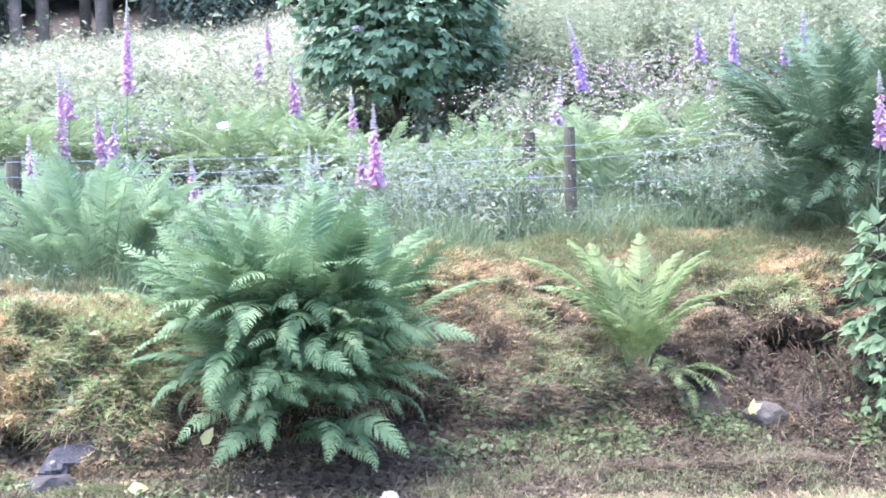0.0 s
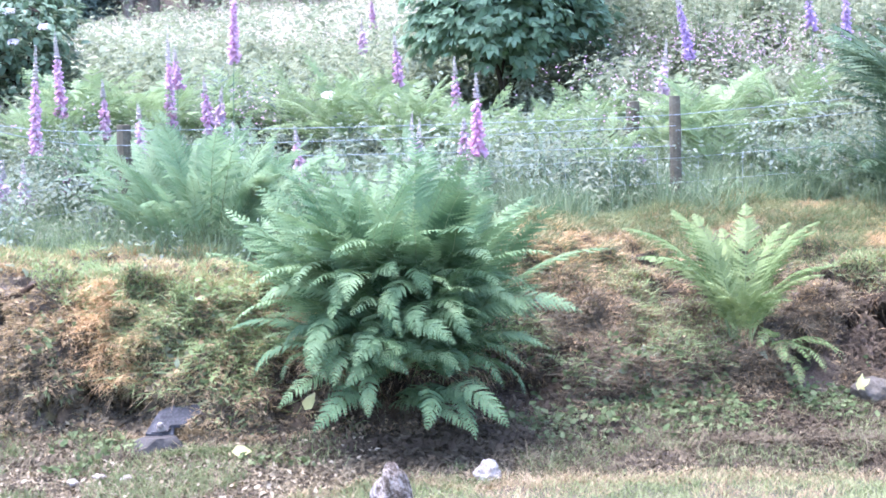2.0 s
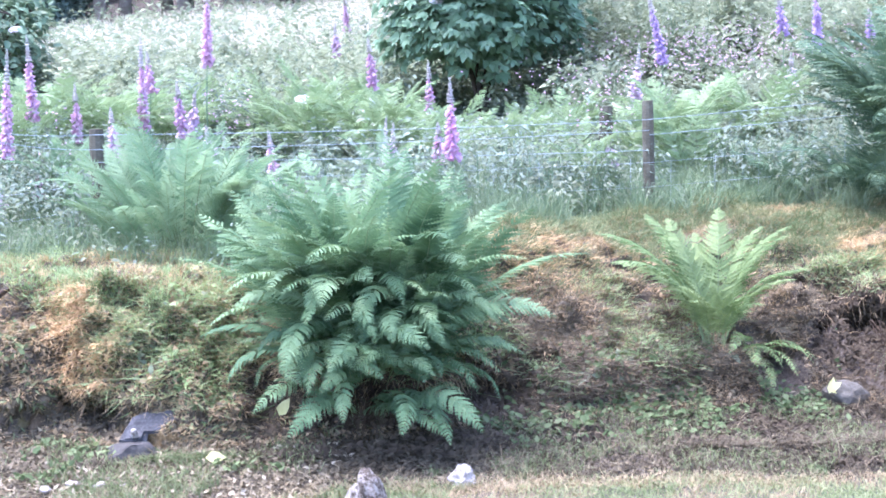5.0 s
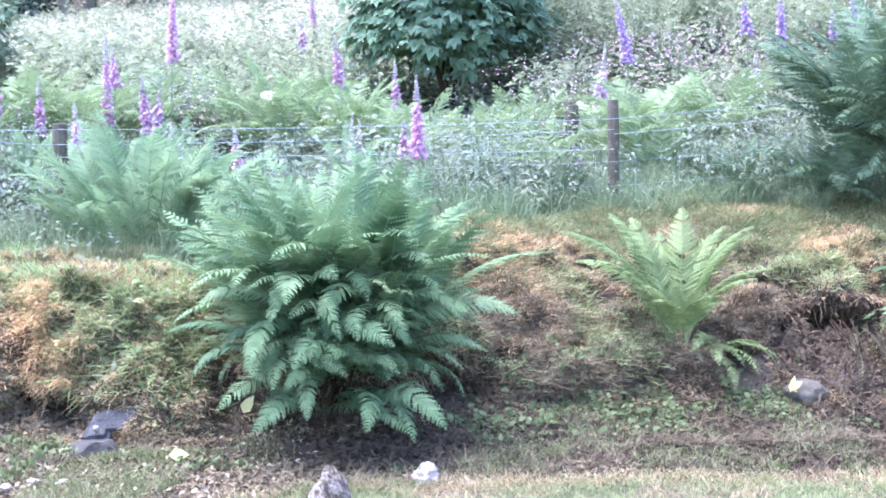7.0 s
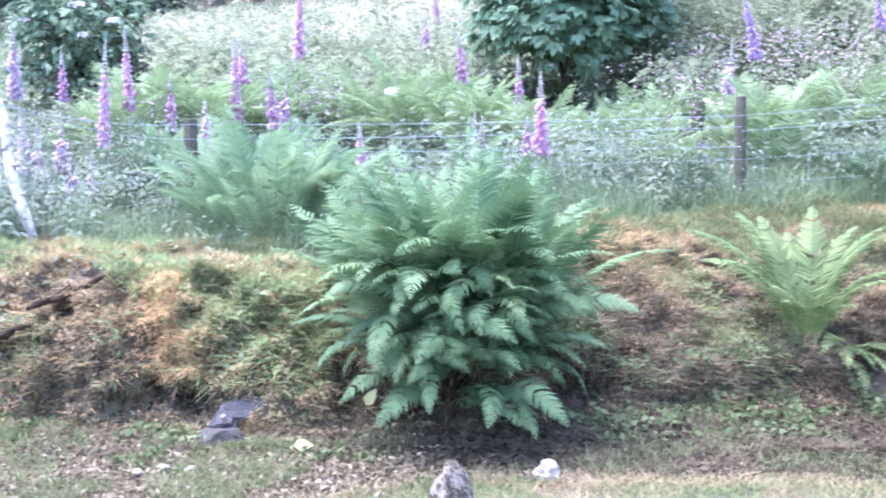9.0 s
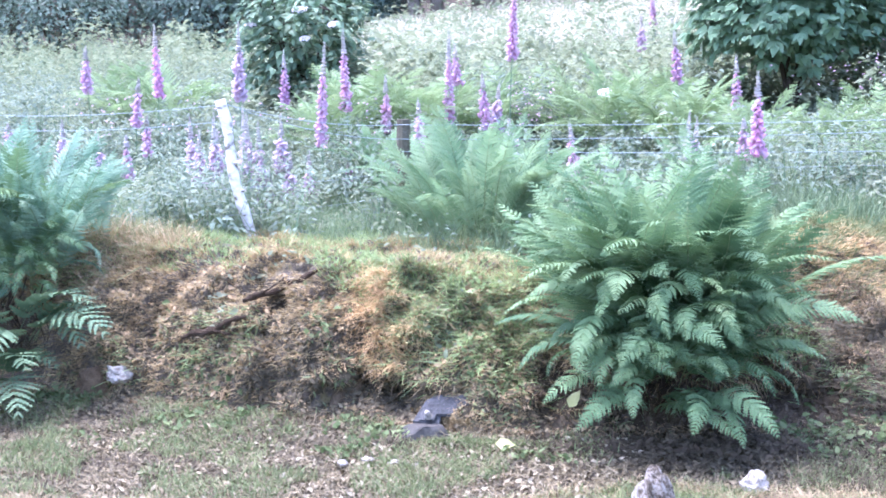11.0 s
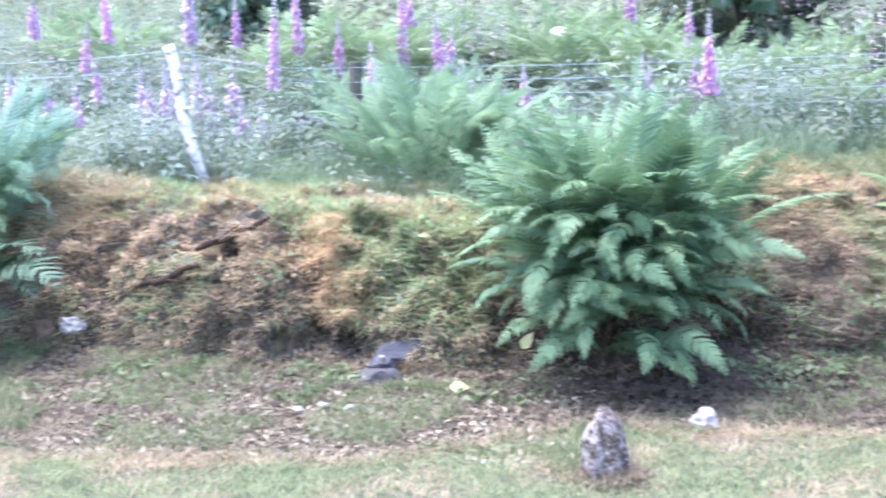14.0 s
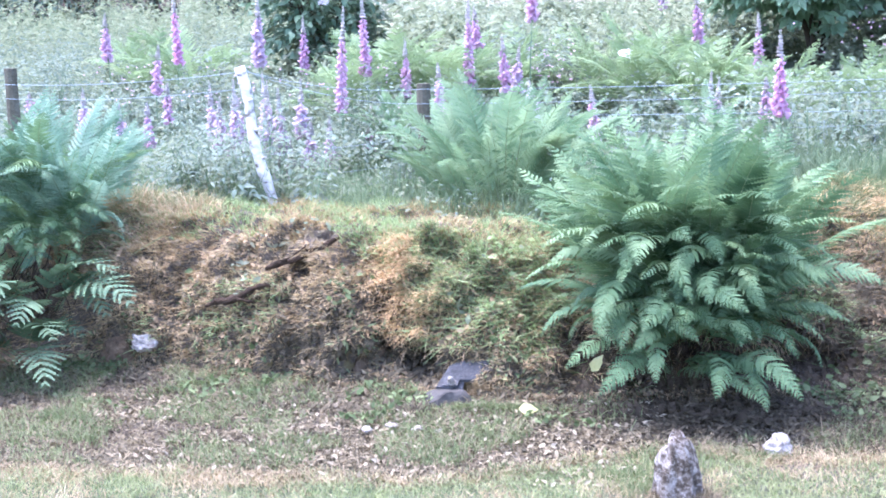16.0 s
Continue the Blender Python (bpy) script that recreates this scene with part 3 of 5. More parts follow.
def great_fern(x, y, z, key, front_key, size, counts, label, seed, tall=1.0, fan=17, group="ferns on the bank", wide=1.0, turn=48):
    """Crowns grown together: tall fronds behind, arching ones at the sides and in front, hanging ones below."""
    r = rng_of(seed)
    root = empty("fern", pose(x, y, z), label, "fern", group)

    def put(kind, p, side_lean, a, s, tip=10, broad=False):
        s = s * size
        m = Matrix.Translation(Vector((p[0] * wide, p[1], p[2])) * size) @ pose(0, 0, 0, 0, side_lean, 0) @ pose(0, 0, 0, r.uniform(-tip, tip), r.uniform(-6, 6), a) @ Matrix.Diagonal((s, s, s, 1))
        piece("frond", FRONDS[front_key if broad else key][kind], root, m)

    back, side, front, middle, low = counts
    for k in range(back):
        u = -1 + 2 * (k + r.uniform(0.1, 0.9)) / back
        put((0, 0, 1, 0, 1)[k % 5], (0.3 * u, r.uniform(-0.04, 0.2), r.uniform(0.0, 0.2)), fan * u, (90 - turn * u if k % 4 else 270 + turn * u) + r.normal(0, 0.6 * turn), r.uniform(0.76, 1.1) * (1.06 - 0.14 * abs(u)) * tall)
    for k in range(side):
        w = -1 if k % 2 else 1
        put((1, 2, 1, 2)[k % 4], (0.22 * w + r.normal(0, 0.06), r.uniform(-0.12, 0.06), r.uniform(0.08, 0.4)), 8 * w, 270 + w * r.uniform(50, 110), r.uniform(0.4, 0.58), 20)
    for k in range(front):
        u = -1 + 2 * (k + r.uniform(0.1, 0.9)) / front
        put((1, 0, 2, 1, 3)[k % 5], (0.3 * u, r.uniform(-0.16, 0.04), r.uniform(0.14, 0.5)), 16 * u, 270 + turn * u + r.normal(0, 0.9 * turn), r.uniform(0.5, 0.78) * tall, 18, k % 3 == 0)
    for k in range(middle):
        u = -1 + 2 * (k + r.uniform(0.1, 0.9)) / middle
        put((8, 3, 9, 8, 4)[k % 5], (0.3 * u, r.uniform(-0.24, -0.06), r.uniform(0.06, 0.5)), 6 * u, 270 + 40 * u + r.normal(0, 36), r.uniform(0.42, 0.7), 36, k % 4 > 0)
    for k in range(low):
        u = -1 + 2 * (k + r.uniform(0.1, 0.9)) / low
        put((5, 9, 4, 5, 6)[k % 5], (0.2 * u, r.uniform(-0.26, -0.1), r.uniform(-0.06, 0.14)), 0, 270 + 44 * u + r.normal(0, 18), r.uniform(0.46, 0.66), 26, True)
    return root


great_fern(0.22, 5.86, 0.2, "great", "male", 1.0, (84, 14, 62, 72, 12), "large dark green male fern at the foot of the bank", 3, 1.1, 14, wide=0.84, turn=40)


def shuttlecock(x, y, z, key, size, label, seed):
    """A single crown: tall fronds in a ring that open like a vase, short curled ones in front."""
    r = rng_of(seed)
    root = empty("fern", pose(x, y, z), label, "fern", "ferns on the bank")
    plan = [(0, 62, 1.04), (0, 84, 1.06), (1, 104, 1.1), (0, 124, 1.08), (1, 140, 1.16), (1, 162, 1.2), (2, 190, 1.1), (1, 44, 1.06), (1, 22, 1.1), (1, 4, 1.0), (1, 348, 0.92), (0, 72, 0.9),
            (1, 214, 0.72), (1, 322, 0.78), (0, 240, 0.56), (1, 292, 0.6), (0, 268, 0.5), (2, 335, 0.8), (1, 115, 0.86), (0, 96, 0.8), (1, 30, 0.9), (1, 168, 0.95), (1, 200, 0.66), (2, 226, 0.6), (2, 300, 0.6), (0, 178, 0.82), (0, 10, 0.84)]
    for kind, a, s in plan:
        s = s * size * r.uniform(0.93, 1.07)
        off = Vector((math.cos(radians(a)), math.sin(radians(a)), 0)) * 0.05
        piece("frond", FRONDS[key][kind], root, Matrix.Translation(off) @ pose(0, 0, r.uniform(-0.02, 0.02), r.uniform(-14, 14), r.uniform(-8, 8), a + r.normal(0, 5)) @ Matrix.Diagonal((s, s, s, 1)))
    return root


shuttlecock(2.0, 6.26, 0.31, "young", 1.02, "yellow-green upright shuttlecock fern on the bank", 5)
fern(2.12, 6.12, 0.31, "wisp", 0.62, [(5, 2, 1), (9, 2, 0.9), (6, 2, 1), (7, 2, 0.9)], "small yellow-green fern hanging low on the bank", seed=6, face=(235, 350))
great_fern(-0.86, 7.62, 0.45, "mid", "mid", 0.98, (56, 12, 26, 0, 0), "mid-green fern standing behind the wire fence", 7, 1.04, 17, wide=1.0, turn=40)
great_fern(-3.22, 6.42, 0.42, "blue", "great", 0.98, (66, 8, 56, 34, 0), "tall blue-green fern overhanging the bank", 8, 1.05, 12, wide=0.85, turn=26)
fern(-3.12, 6.08, 0.34, "broad", 0.78, [(4, 2, 1), (5, 3, 1), (8, 3, 1), (9, 3, 0.9)], "broad-leaved green fern hanging below a larger one", seed=9, face=(215, 345), spread=0.2)
fern(-3.16, 6.0, 0.1, "broad", 0.7, [(3, 2, 1), (4, 3, 1), (5, 3, 1), (8, 2, 0.9)], "small broad-leaved green fern at the bank's foot", seed=12, face=(205, 345), spread=0.12)
great_fern(4.2, 7.85, 0.85, "dark", "dark", 1.3, (66, 26, 44, 26, 8), "large dark green fern at the fence line", 10, 1.08, 20)
# bracken and ferns in the field
for i, (x, y, k, s) in enumerate(((0.0, 10.3, "bracken", 1.0), (0.45, 10.1, "bracken", 0.95), (-0.35, 10.6, "bracken", 0.9), (0.75, 10.2, "bracken", 0.7), (-1.6, 10.3, "bracken", 1.0), (-2.05, 10.4, "bracken", 1.0),
                                  (-2.3, 10.0, "bracken", 0.9), (-1.15, 10.7, "bracken", 0.9), (-4.2, 11.6, "bracken", 0.95), (-2.5, 11.8, "bracken", 0.8), (2.7, 9.3, "bracken", 0.95), (2.35, 9.1, "bracken", 0.7),
                                  (1.0, 9.6, "bracken", 0.7), (1.5, 9.6, "bracken", 0.55), (1.9, 9.9, "bracken", 0.6), (1.82, 8.7, "bracken", 0.58), (3.3, 9.4, "bracken", 0.75), (0.45, 8.9, "mid", 0.6), (-1.75, 8.9, "mid", 0.6), (-1.0, 12.2, "bracken", 0.9), (0.3, 11.8, "bracken", 0.9), (-5.0, 12.5, "bracken", 0.9))):
    fern(x, y, float(land(x, y)) + 0.08, k, s, [(0, 3, 1), (1, 5, 1), (2, 5, 0.95), (3, 4, 0.9)], "pale green bracken in the rough field" if k == "bracken" else "green fern among the weeds of the field", "ferns in the field", seed=20 + i)


fern(2.62, 8.75, 0.85, "bracken", 0.78, [(0, 6, 1), (1, 5, 0.95), (2, 2, 0.8)], "upright pale green bracken behind the fence post", "ferns in the field", seed=61, face=(40, 160))
fern(3.55, 8.02, 0.8, "dark", 0.72, [(1, 5, 1), (2, 6, 1), (3, 7, 1), (8, 4, 0.9)], "low dark green fern in front of a larger one", "ferns in the field", seed=62)
fern(3.08, 8.25, 0.82, "dark", 0.5, [(1, 4, 1), (2, 6, 1), (3, 6, 1)], "small dark green fern among tall grass", "ferns in the field", seed=63)


# ---------------------------------------------------------------- fence
def fence_post(x, y, top, r, label, lean=(0, 0), sides=10):
    base = float(land(x, y)) - 0.15
    n = 9
    t = np.linspace(0, 1, n)
    g = Geo()
    q = rng_of(int(abs(x) * 100))
    pts = np.stack([lean[0] * (t - 1), lean[1] * (t - 1), t * (top - base)], 1)
    v, f = tube(pts, r * (1 + q.normal(0, 0.03, n)), sides)
    g.add(v, f)
    ob = piece("fence_post", g.mesh("fence_post", [M["post"]], False), None, pose(x, y, base))
    return tagged(ob, label, "fence post", "posts of the wire fence")


fence_post(2.12, 8.15, 1.52, 0.037, "weathered grey round wooden fence post", (-0.03, 0))
fence_post(-1.43, 8.3, 1.377, 0.046, "brown wooden fence post among ferns")
fence_post(-4.48, 8.6, 1.51, 0.046, "brown wooden fence post among foxgloves")
fence_post(2.05, 9.05, 1.46, 0.05, "low brown wooden post in the field")
fence_post(5.2, 8.3, 1.75, 0.04, "weathered grey wooden fence post by ferns")


def birch_pole():
    n = 26
    t = np.linspace(0, 1, n)
    q = rng_of(5)
    base = float(land(-2.2, 7.4)) - 0.15
    a, b = Vector((-2.19, 7.4, base)), Vector((-2.395, 7.4, 1.53))
    pts = np.array([a.lerp(b, k) for k in t]) + np.stack([0.012 * np.sin(t * 9), 0.01 * np.cos(t * 7), 0 * t], 1)
    v, f = tube(pts, 0.032 + 0.002 * np.sin(t * 23) + q.normal(0, 0.0015, n), 10)
    root = tagged(piece("birch_pole", Geo().add(v, f).mesh("birch_pole", [M["birch"]])), "leaning white birch pole holding the fence wire", "pole")
    for k in (0.45, 0.62, 0.8):
        p = np.array(a.lerp(b, k))
        v, f = tube([p + (0.02, -0.02, 0), p + (0.05, -0.045, 0.01)], (0.012, 0.007), 6)
        piece("knot", Geo().add(v, f).mesh("knot", [M["birch"]]), root)


birch_pole()


def wire_fence():
    """Strands and netting run from the birch pole past the posts."""
    root = empty("wire_fence", pose(0, 8.1, 0.7), "sagging galvanised wire strands and stock netting", "wire fence")
    xs = np.linspace(-1.43, 2.12, 30)
    right = np.linspace(2.12, 5.2, 22)
    left = np.linspace(-4.48, -2.4, 14)

    def strand(pts, r=0.0018):
        p = np.array(pts) - np.array([0, 8.1, 0.7])
        v, f = tube(p, np.full(len(p), r), 4)
        piece("strand", Geo().add(v, f).mesh("strand", [M["wire"]]), root)

    def sag(a, b, x, depth):
        u = (x - a[0]) / (b[0] - a[0])
        return np.stack([x, a[1] + (b[1] - a[1]) * u, a[2] + (b[2] - a[2]) * u - depth * 4 * u * (1 - u)], 1)

    first = np.linspace(-2.395, -1.43, 12)
    for z0, z1, d in ((1.52, 1.345, 0.05), (1.53, 1.25, 0.06)):
        strand(sag((-2.395, 7.37, z0), (-1.43, 8.22, z1), first, d))
    for z0, z1, d in ((1.345, 1.40, 0.02), (1.25, 1.33, 0.02), (1.17, 1.2, 0.012)):
        strand(sag((-1.43, 8.22, z0), (2.12, 8.1, z1), xs, d))
    for z in (1.06, 0.9, 0.74):
        strand(sag((-1.43, 8.22, z - 0.02), (2.12, 8.1, z + 0.06), xs, 0.01), 0.0011)
        strand(sag((2.12, 8.1, z + 0.06), (5.2, 8.25, z + 0.28), right, 0.01), 0.0011)
        strand(sag((-2.3, 7.4, z - 0.06), (-1.43, 8.22, z - 0.02), first, 0.01), 0.0011)
    for z in (1.4, 1.3):
        strand(sag((2.12, 8.1, z), (5.2, 8.25, z + 0.28), right, 0.015))
        strand(sag((-4.48, 8.5, z), (-2.395, 7.37, z + 0.1), left, 0.03))
    # upright wires of the netting
    for x in np.arange(-1.3, 2.1, 0.3):
        u = (x + 1.43) / 3.55
        y = 8.22 - 0.12 * u
        strand([(x, y, 0.66 + 0.08 * u), (x + 0.004, y, 0.88 + 0.08 * u), (x, y, 1.08 + 0.07 * u)], 0.001)
    for x in np.arange(2.27, 5.1, 0.3):
        u = (x - 2.12) / 3.08
        y = 8.1 + 0.15 * u
        strand([(x, y, 0.74 + 0.22 * u), (x + 0.004, y, 0.93 + 0.22 * u), (x, y, 1.14 + 0.22 * u)], 0.001)


wire_fence()


# ---------------------------------------------------------------- foxgloves
def bell_mesh(kind):
    """A hanging bell, mouth along +x and down, flared at the lip."""
    k = np.arange(7) * 2 * np.pi / 7
    rings = ((0.0, 0.005), (0.013, 0.0105), (0.036, 0.0145), (0.05, 0.0215))
    v, f = [], []
    for d, r in rings:
        v += [(d, r * math.cos(a), r * math.sin(a)) for a in k]
    v.append((0, 0, 0))
    for i in range(3):
        for j in range(7):
            q = (j + 1) % 7
            f += [(i * 7 + j, i * 7 + q, i * 7 + 7 + q), (i * 7 + j, i * 7 + 7 + q, i * 7 + 7 + j)]
    f += [(28, (j + 1) % 7, j) for j in range(7)]
    return Geo().add(v, f).mesh("bell", [M[kind]])


BELLS = {k: bell_mesh(k) for k in ("magenta", "purple", "violet", "pink", "pale")}
FOX = [0]


def foxglove(x, y, zb, spike, lean, kind):
    """A spike of bells from zb up, with the buds in its top third; the stem stands on the ground."""
    FOX[0] += 1
    r = rng_of(100 + FOX[0])
    z0 = float(land(x, y)) - 0.03
    tone = {"magenta": "magenta", "purple": "rosy purple", "violet": "violet-purple", "pink": "bright pink", "pale": "faded lilac"}[kind]
    root = empty("foxglove", pose(x, y, z0), f"{tone} foxglove spike on a tall thin stem", "foxglove", "foxgloves in the field")
    hb, ht = zb - z0, zb - z0 + spike
    t = np.linspace(0, 1, 12)
    h = t * ht
    off = np.where(h > hb, (h - hb) / spike, 0) ** 1.1 * lean + (h < hb) * 0.02 * np.sin(np.pi * h / hb) * r.uniform(-1, 1)
    P = np.stack([off, 0 * h + 0.01 * np.sin(4 * t), h], 1)
    v, f = tube(P, 0.0075 * (1.05 - 0.8 * t), 5)
    stalk = piece("stem", Geo().add(v, f).mesh("stem", [M["stem"]]), root)
    full = 0.7 if kind != "pale" else 0.62
    n = max(9, int(spike * full / 0.0085))
    for i in range(n):
        u = i / n * full
        hh = hb + u * spike
        a = i * 137.5 + r.uniform(-25, 25)
        s = (1.1 - 0.85 * u ** 1.3) * r.uniform(0.75, 1.1) * (1.08 if kind != "pale" else 1.36)
        p = np.array([np.interp(hh, h, P[:, 0]), 0, hh])
        m = pose(*p, 0, r.uniform(30, 62), a) @ pose(0.004, 0, 0) @ Matrix.Diagonal((s, s, s, 1))
        piece("bell", BELLS[kind], stalk, m)
    # knobbly green buds to the tip, one part
    n = 25
    u = np.linspace(full - 0.02, 1, n)
    hh = hb + u * spike
    w = 0.017 * (1.12 - (u - full) / (1 - full)) * (1 + 0.45 * np.sin(np.arange(n) * 2.2)) + 0.002
    v, f = tube(np.stack([np.interp(hh, h, P[:, 0]), 0 * hh, hh], 1), w, 6)
    v = v + r.normal(0, 0.003, v.shape)
    piece("bud_tip", Geo().add(v, f).mesh("bud_tip", [M["bud"]], False), root)
    # leaves low on the stem
    for k in range(7):
        s = 1.0 - 0.09 * k
        piece("leaf", FOX_LEAF, root, pose(0, 0, hb * (0.06 + 0.11 * k), 0, -r.uniform(10, 45), 137 * k + r.uniform(0, 60)) @ Matrix.Diagonal((s, s, s, 1)))


FOX_LEAF = Geo().add(*leaf_cloud(np.zeros((1, 3)), np.array([[1.0, 0, 0]]), np.array([[0, 0, 1.0]]), 0.2, 0.4, 0.3, 0.5, True)).mesh("leaf", [M["herb"]])

foxglove(-4.44, 10.2, 1.56, 0.35, 0.00, "purple")
foxglove(-3.82, 10.2, 1.52, 0.56, -0.02, "pink")
foxglove(-3.79, 9.6, 1.30, 0.35, 0.04, "purple")
foxglove(-3.63, 9.4, 1.09, 0.27, 0.01, "purple")
foxglove(-3.13, 10.2, 1.49, 0.60, 0.01, "pale")
foxglove(-3.04, 11.3, 1.38, 0.49, -0.00, "purple")
foxglove(-2.23, 9.3, 1.16, 0.74, 0.04, "magenta")
foxglove(-2.12, 9.7, 1.41, 0.60, -0.02, "magenta")
foxglove(-1.84, 9.9, 1.24, 0.41, -0.01, "magenta")
foxglove(-1.46, 9.2, 1.14, 0.35, -0.02, "purple")
foxglove(-1.36, 10.0, 1.31, 0.68, -0.00, "magenta")
foxglove(-1.32, 10.2, 1.61, 0.28, -0.02, "purple")
foxglove(-0.86, 10.0, 1.81, 0.66, 0.02, "magenta")
foxglove(-1.07, 10.0, 1.26, 0.42, -0.03, "purple")
foxglove(-0.33, 9.0, 0.98, 0.34, -0.04, "magenta")
foxglove(0.43, 10.4, 1.63, 0.36, -0.04, "purple")
foxglove(0.46, 9.4, 0.94, 0.46, 0.02, "pale")
foxglove(0.90, 10.4, 1.35, 0.45, -0.02, "purple")
foxglove(0.81, 7.9, 1.21, 0.47, -0.01, "pink")
foxglove(0.77, 8.3, 1.16, 0.23, -0.01, "purple")
foxglove(0.34, 15.5, 2.23, 0.39, -0.02, "purple")
foxglove(2.83, 10.4, 1.80, 0.59, -0.15, "violet")
foxglove(2.50, 10.0, 1.42, 0.50, 0.03, "pale")
foxglove(3.93, 10.6, 2.05, 0.29, -0.06, "violet")
foxglove(4.23, 10.6, 1.89, 0.58, -0.03, "violet")
foxglove(3.86, 10.2, 1.56, 0.28, -0.01, "pale")
foxglove(4.71, 10.6, 2.01, 0.20, -0.04, "violet")
foxglove(4.88, 10.6, 2.11, 0.35, -0.03, "violet")
foxglove(3.82, 7.2, 1.45, 0.41, -0.03, "magenta")
foxglove(2.08, 9.0, 1.07, 0.19, -0.03, "pale")
foxglove(-4.86, 9.6, 1.12, 0.17, 0.00, "purple")
foxglove(-1.94, 8.9, 0.92, 0.12, 0.00, "magenta")
foxglove(-3.09, 8.9, 0.95, 0.44, -0.02, "pale")
foxglove(-2.97, 9.1, 0.97, 0.3, 0.0, "pale")
foxglove(-2.68, 8.9, 0.93, 0.46, 0.0, "pale")
foxglove(-2.55, 8.8, 0.88, 0.46, -0.02, "pale")
foxglove(-2.36, 8.4, 0.66, 0.37, -0.02, "pale")
foxglove(-4.12, 9.0, 1.0, 0.35, -0.01, "pale")
foxglove(-3.8, 8.9, 0.97, 0.27, -0.01, "pale")
foxglove(-2.43, 8.3, 0.68, 0.3, -0.01, "pale")
foxglove(-3.02, 8.8, 0.92, 0.36, 0.02, "pale")
foxglove(-2.62, 8.7, 0.86, 0.36, -0.03, "pale")
foxglove(-2.3, 8.6, 0.84, 0.3, 0.02, "pale")
foxglove(-3.55, 8.8, 0.95, 0.3, 0.0, "purple")
foxglove(-2.86, 8.7, 0.9, 0.5, 0.0, "pale")
foxglove(-2.78, 9.2, 0.98, 0.46, -0.02, "pale")
foxglove(-2.48, 9.1, 0.98, 0.4, 0.0, "pale")
foxglove(-2.2, 8.8, 0.8, 0.34, 0.0, "pale")
foxglove(0.52, 9.5, 0.98, 0.36, 0.02, "pale")
foxglove(-1.0, 10.1, 1.26, 0.34, 0.03, "pale")
foxglove(-0.84, 9.6, 1.14, 0.19, -0.01, "pale")
foxglove(0.20, 14.5, 1.93, 0.34, -0.02, "pale")


# ---------------------------------------------------------------- undergrowth of the field
def scatter(r, n, d0, d1, a0=-0.6, a1=0.6, power=1.0):
    """Places in a fan of the field: depth and side."""
    d = d0 + (d1 - d0) * r.random(n) ** power
    return (a0 + (a1 - a0) * r.random(n)) * d, d


def undergrowth(name, label, mat, n, d0, d1, height, leaf, per, seed, ratio=0.5, fine=False, keep=None, fan=(-0.62, 0.6), droop=0.35, power=1.0, gap=-0.5):
    r = rng_of(seed)
    x, y = scatter(r, n, d0, d1, *fan, power)
    if keep is not None:
        ok = keep(x, y, r)
        x, y = x[ok], y[ok]
    z = land(x, y)
    clump = wob(x, y, 2.2) + 0.6 * wob(y, x, 4.1) + 0.6 * wob(y, x, 0.9)
    ok = clump > gap + 0.6 * r.random(len(x))
    ok &= ~((np.hypot((x - 1.45) / 1.0, (y - 11.6) / 1.0) < 1) & (r.random(len(x)) < 0.85))
    ok &= ~((y > 8.75) & (y < 9.75) & (np.abs(x - 0.1) < 0.85) & (r.random(len(x)) < 0.85))
    x, y, z, clump = x[ok], y[ok], z[ok], clump[ok]
    tall = height * r.uniform(0.4, 1.25, len(x)) * np.clip(0.95 + 0.75 * clump, 0.25, 1.9) * np.where((x < -1.2) & (y < 9.4), 0.78, 1.0) * np.where((np.abs(x / y - 0.125) < 0.06) & (y > 9.4) & (y < 12), 0.45, 1.0) * np.where((np.abs(x / y + 0.26) < 0.055) & (y > 10.5) & (y < 13.3), 0.6, 1.0)
    big = 0.6 + 1.1 * r.random(len(x)) ** 2.2
    lx, ly = r.normal(0, 0.16, len(x)), r.normal(0, 0.16, len(x))
    g = Geo()
    idx = np.repeat(np.arange(len(x)), per)
    k = np.tile(np.arange(per), len(x))
    u = ((k + r.uniform(0, 1, len(k))) / per) ** 0.8
    a = k * 1.57 + r.uniform(0, 6.28, len(k))
    out = 0.05 + 0.05 * r.random(len(k))
    pos = np.stack([x[idx] + lx[idx] * u + np.cos(a) * out, y[idx] + ly[idx] * u + np.sin(a) * out, z[idx] + tall[idx] * u], 1)
    ax = np.stack([np.cos(a), np.sin(a), r.uniform(-0.35, 0.5, len(k))], 1)
    nor = np.stack([r.normal(0, 0.35, len(k)), r.normal(0, 0.35, len(k)), np.ones(len(k))], 1)
    v, f = leaf_cloud(pos, ax, nor, leaf * big[idx] * r.uniform(0.6, 1.2, len(k)) * (1.1 - 0.45 * u), ratio, 0.3, droop, fine)
    g.add(v, f, 0)
    base = np.stack([x, y, z], 1)
    v, f = blades(base, np.stack([lx, ly, tall], 1), np.stack([lx, ly, 0 * lx], 1), np.sqrt(lx ** 2 + ly ** 2 + tall ** 2), 0.007)
    g.add(v, f, 1)
    return tagged(piece(name, g.mesh(name, [mat, M["stem"]])), label, "undergrowth", kind="stuff")


def behind_fence(x, y, r):
    free = ~((np.abs(x + 0.86) < 0.55) & (y < 8.1) & (r.random(len(x)) < 0.9))
    return free & (y > 7.75 - 0.35 * (x < -0.2) - 0.3 * ((x > -1.95) & (x < -0.2)) + 0.15 * wob(x, y, 2)) & (y > np.interp(x, CREST_X, CREST_Y) + 0.12 + 0.2 * wob(x, y, 3))


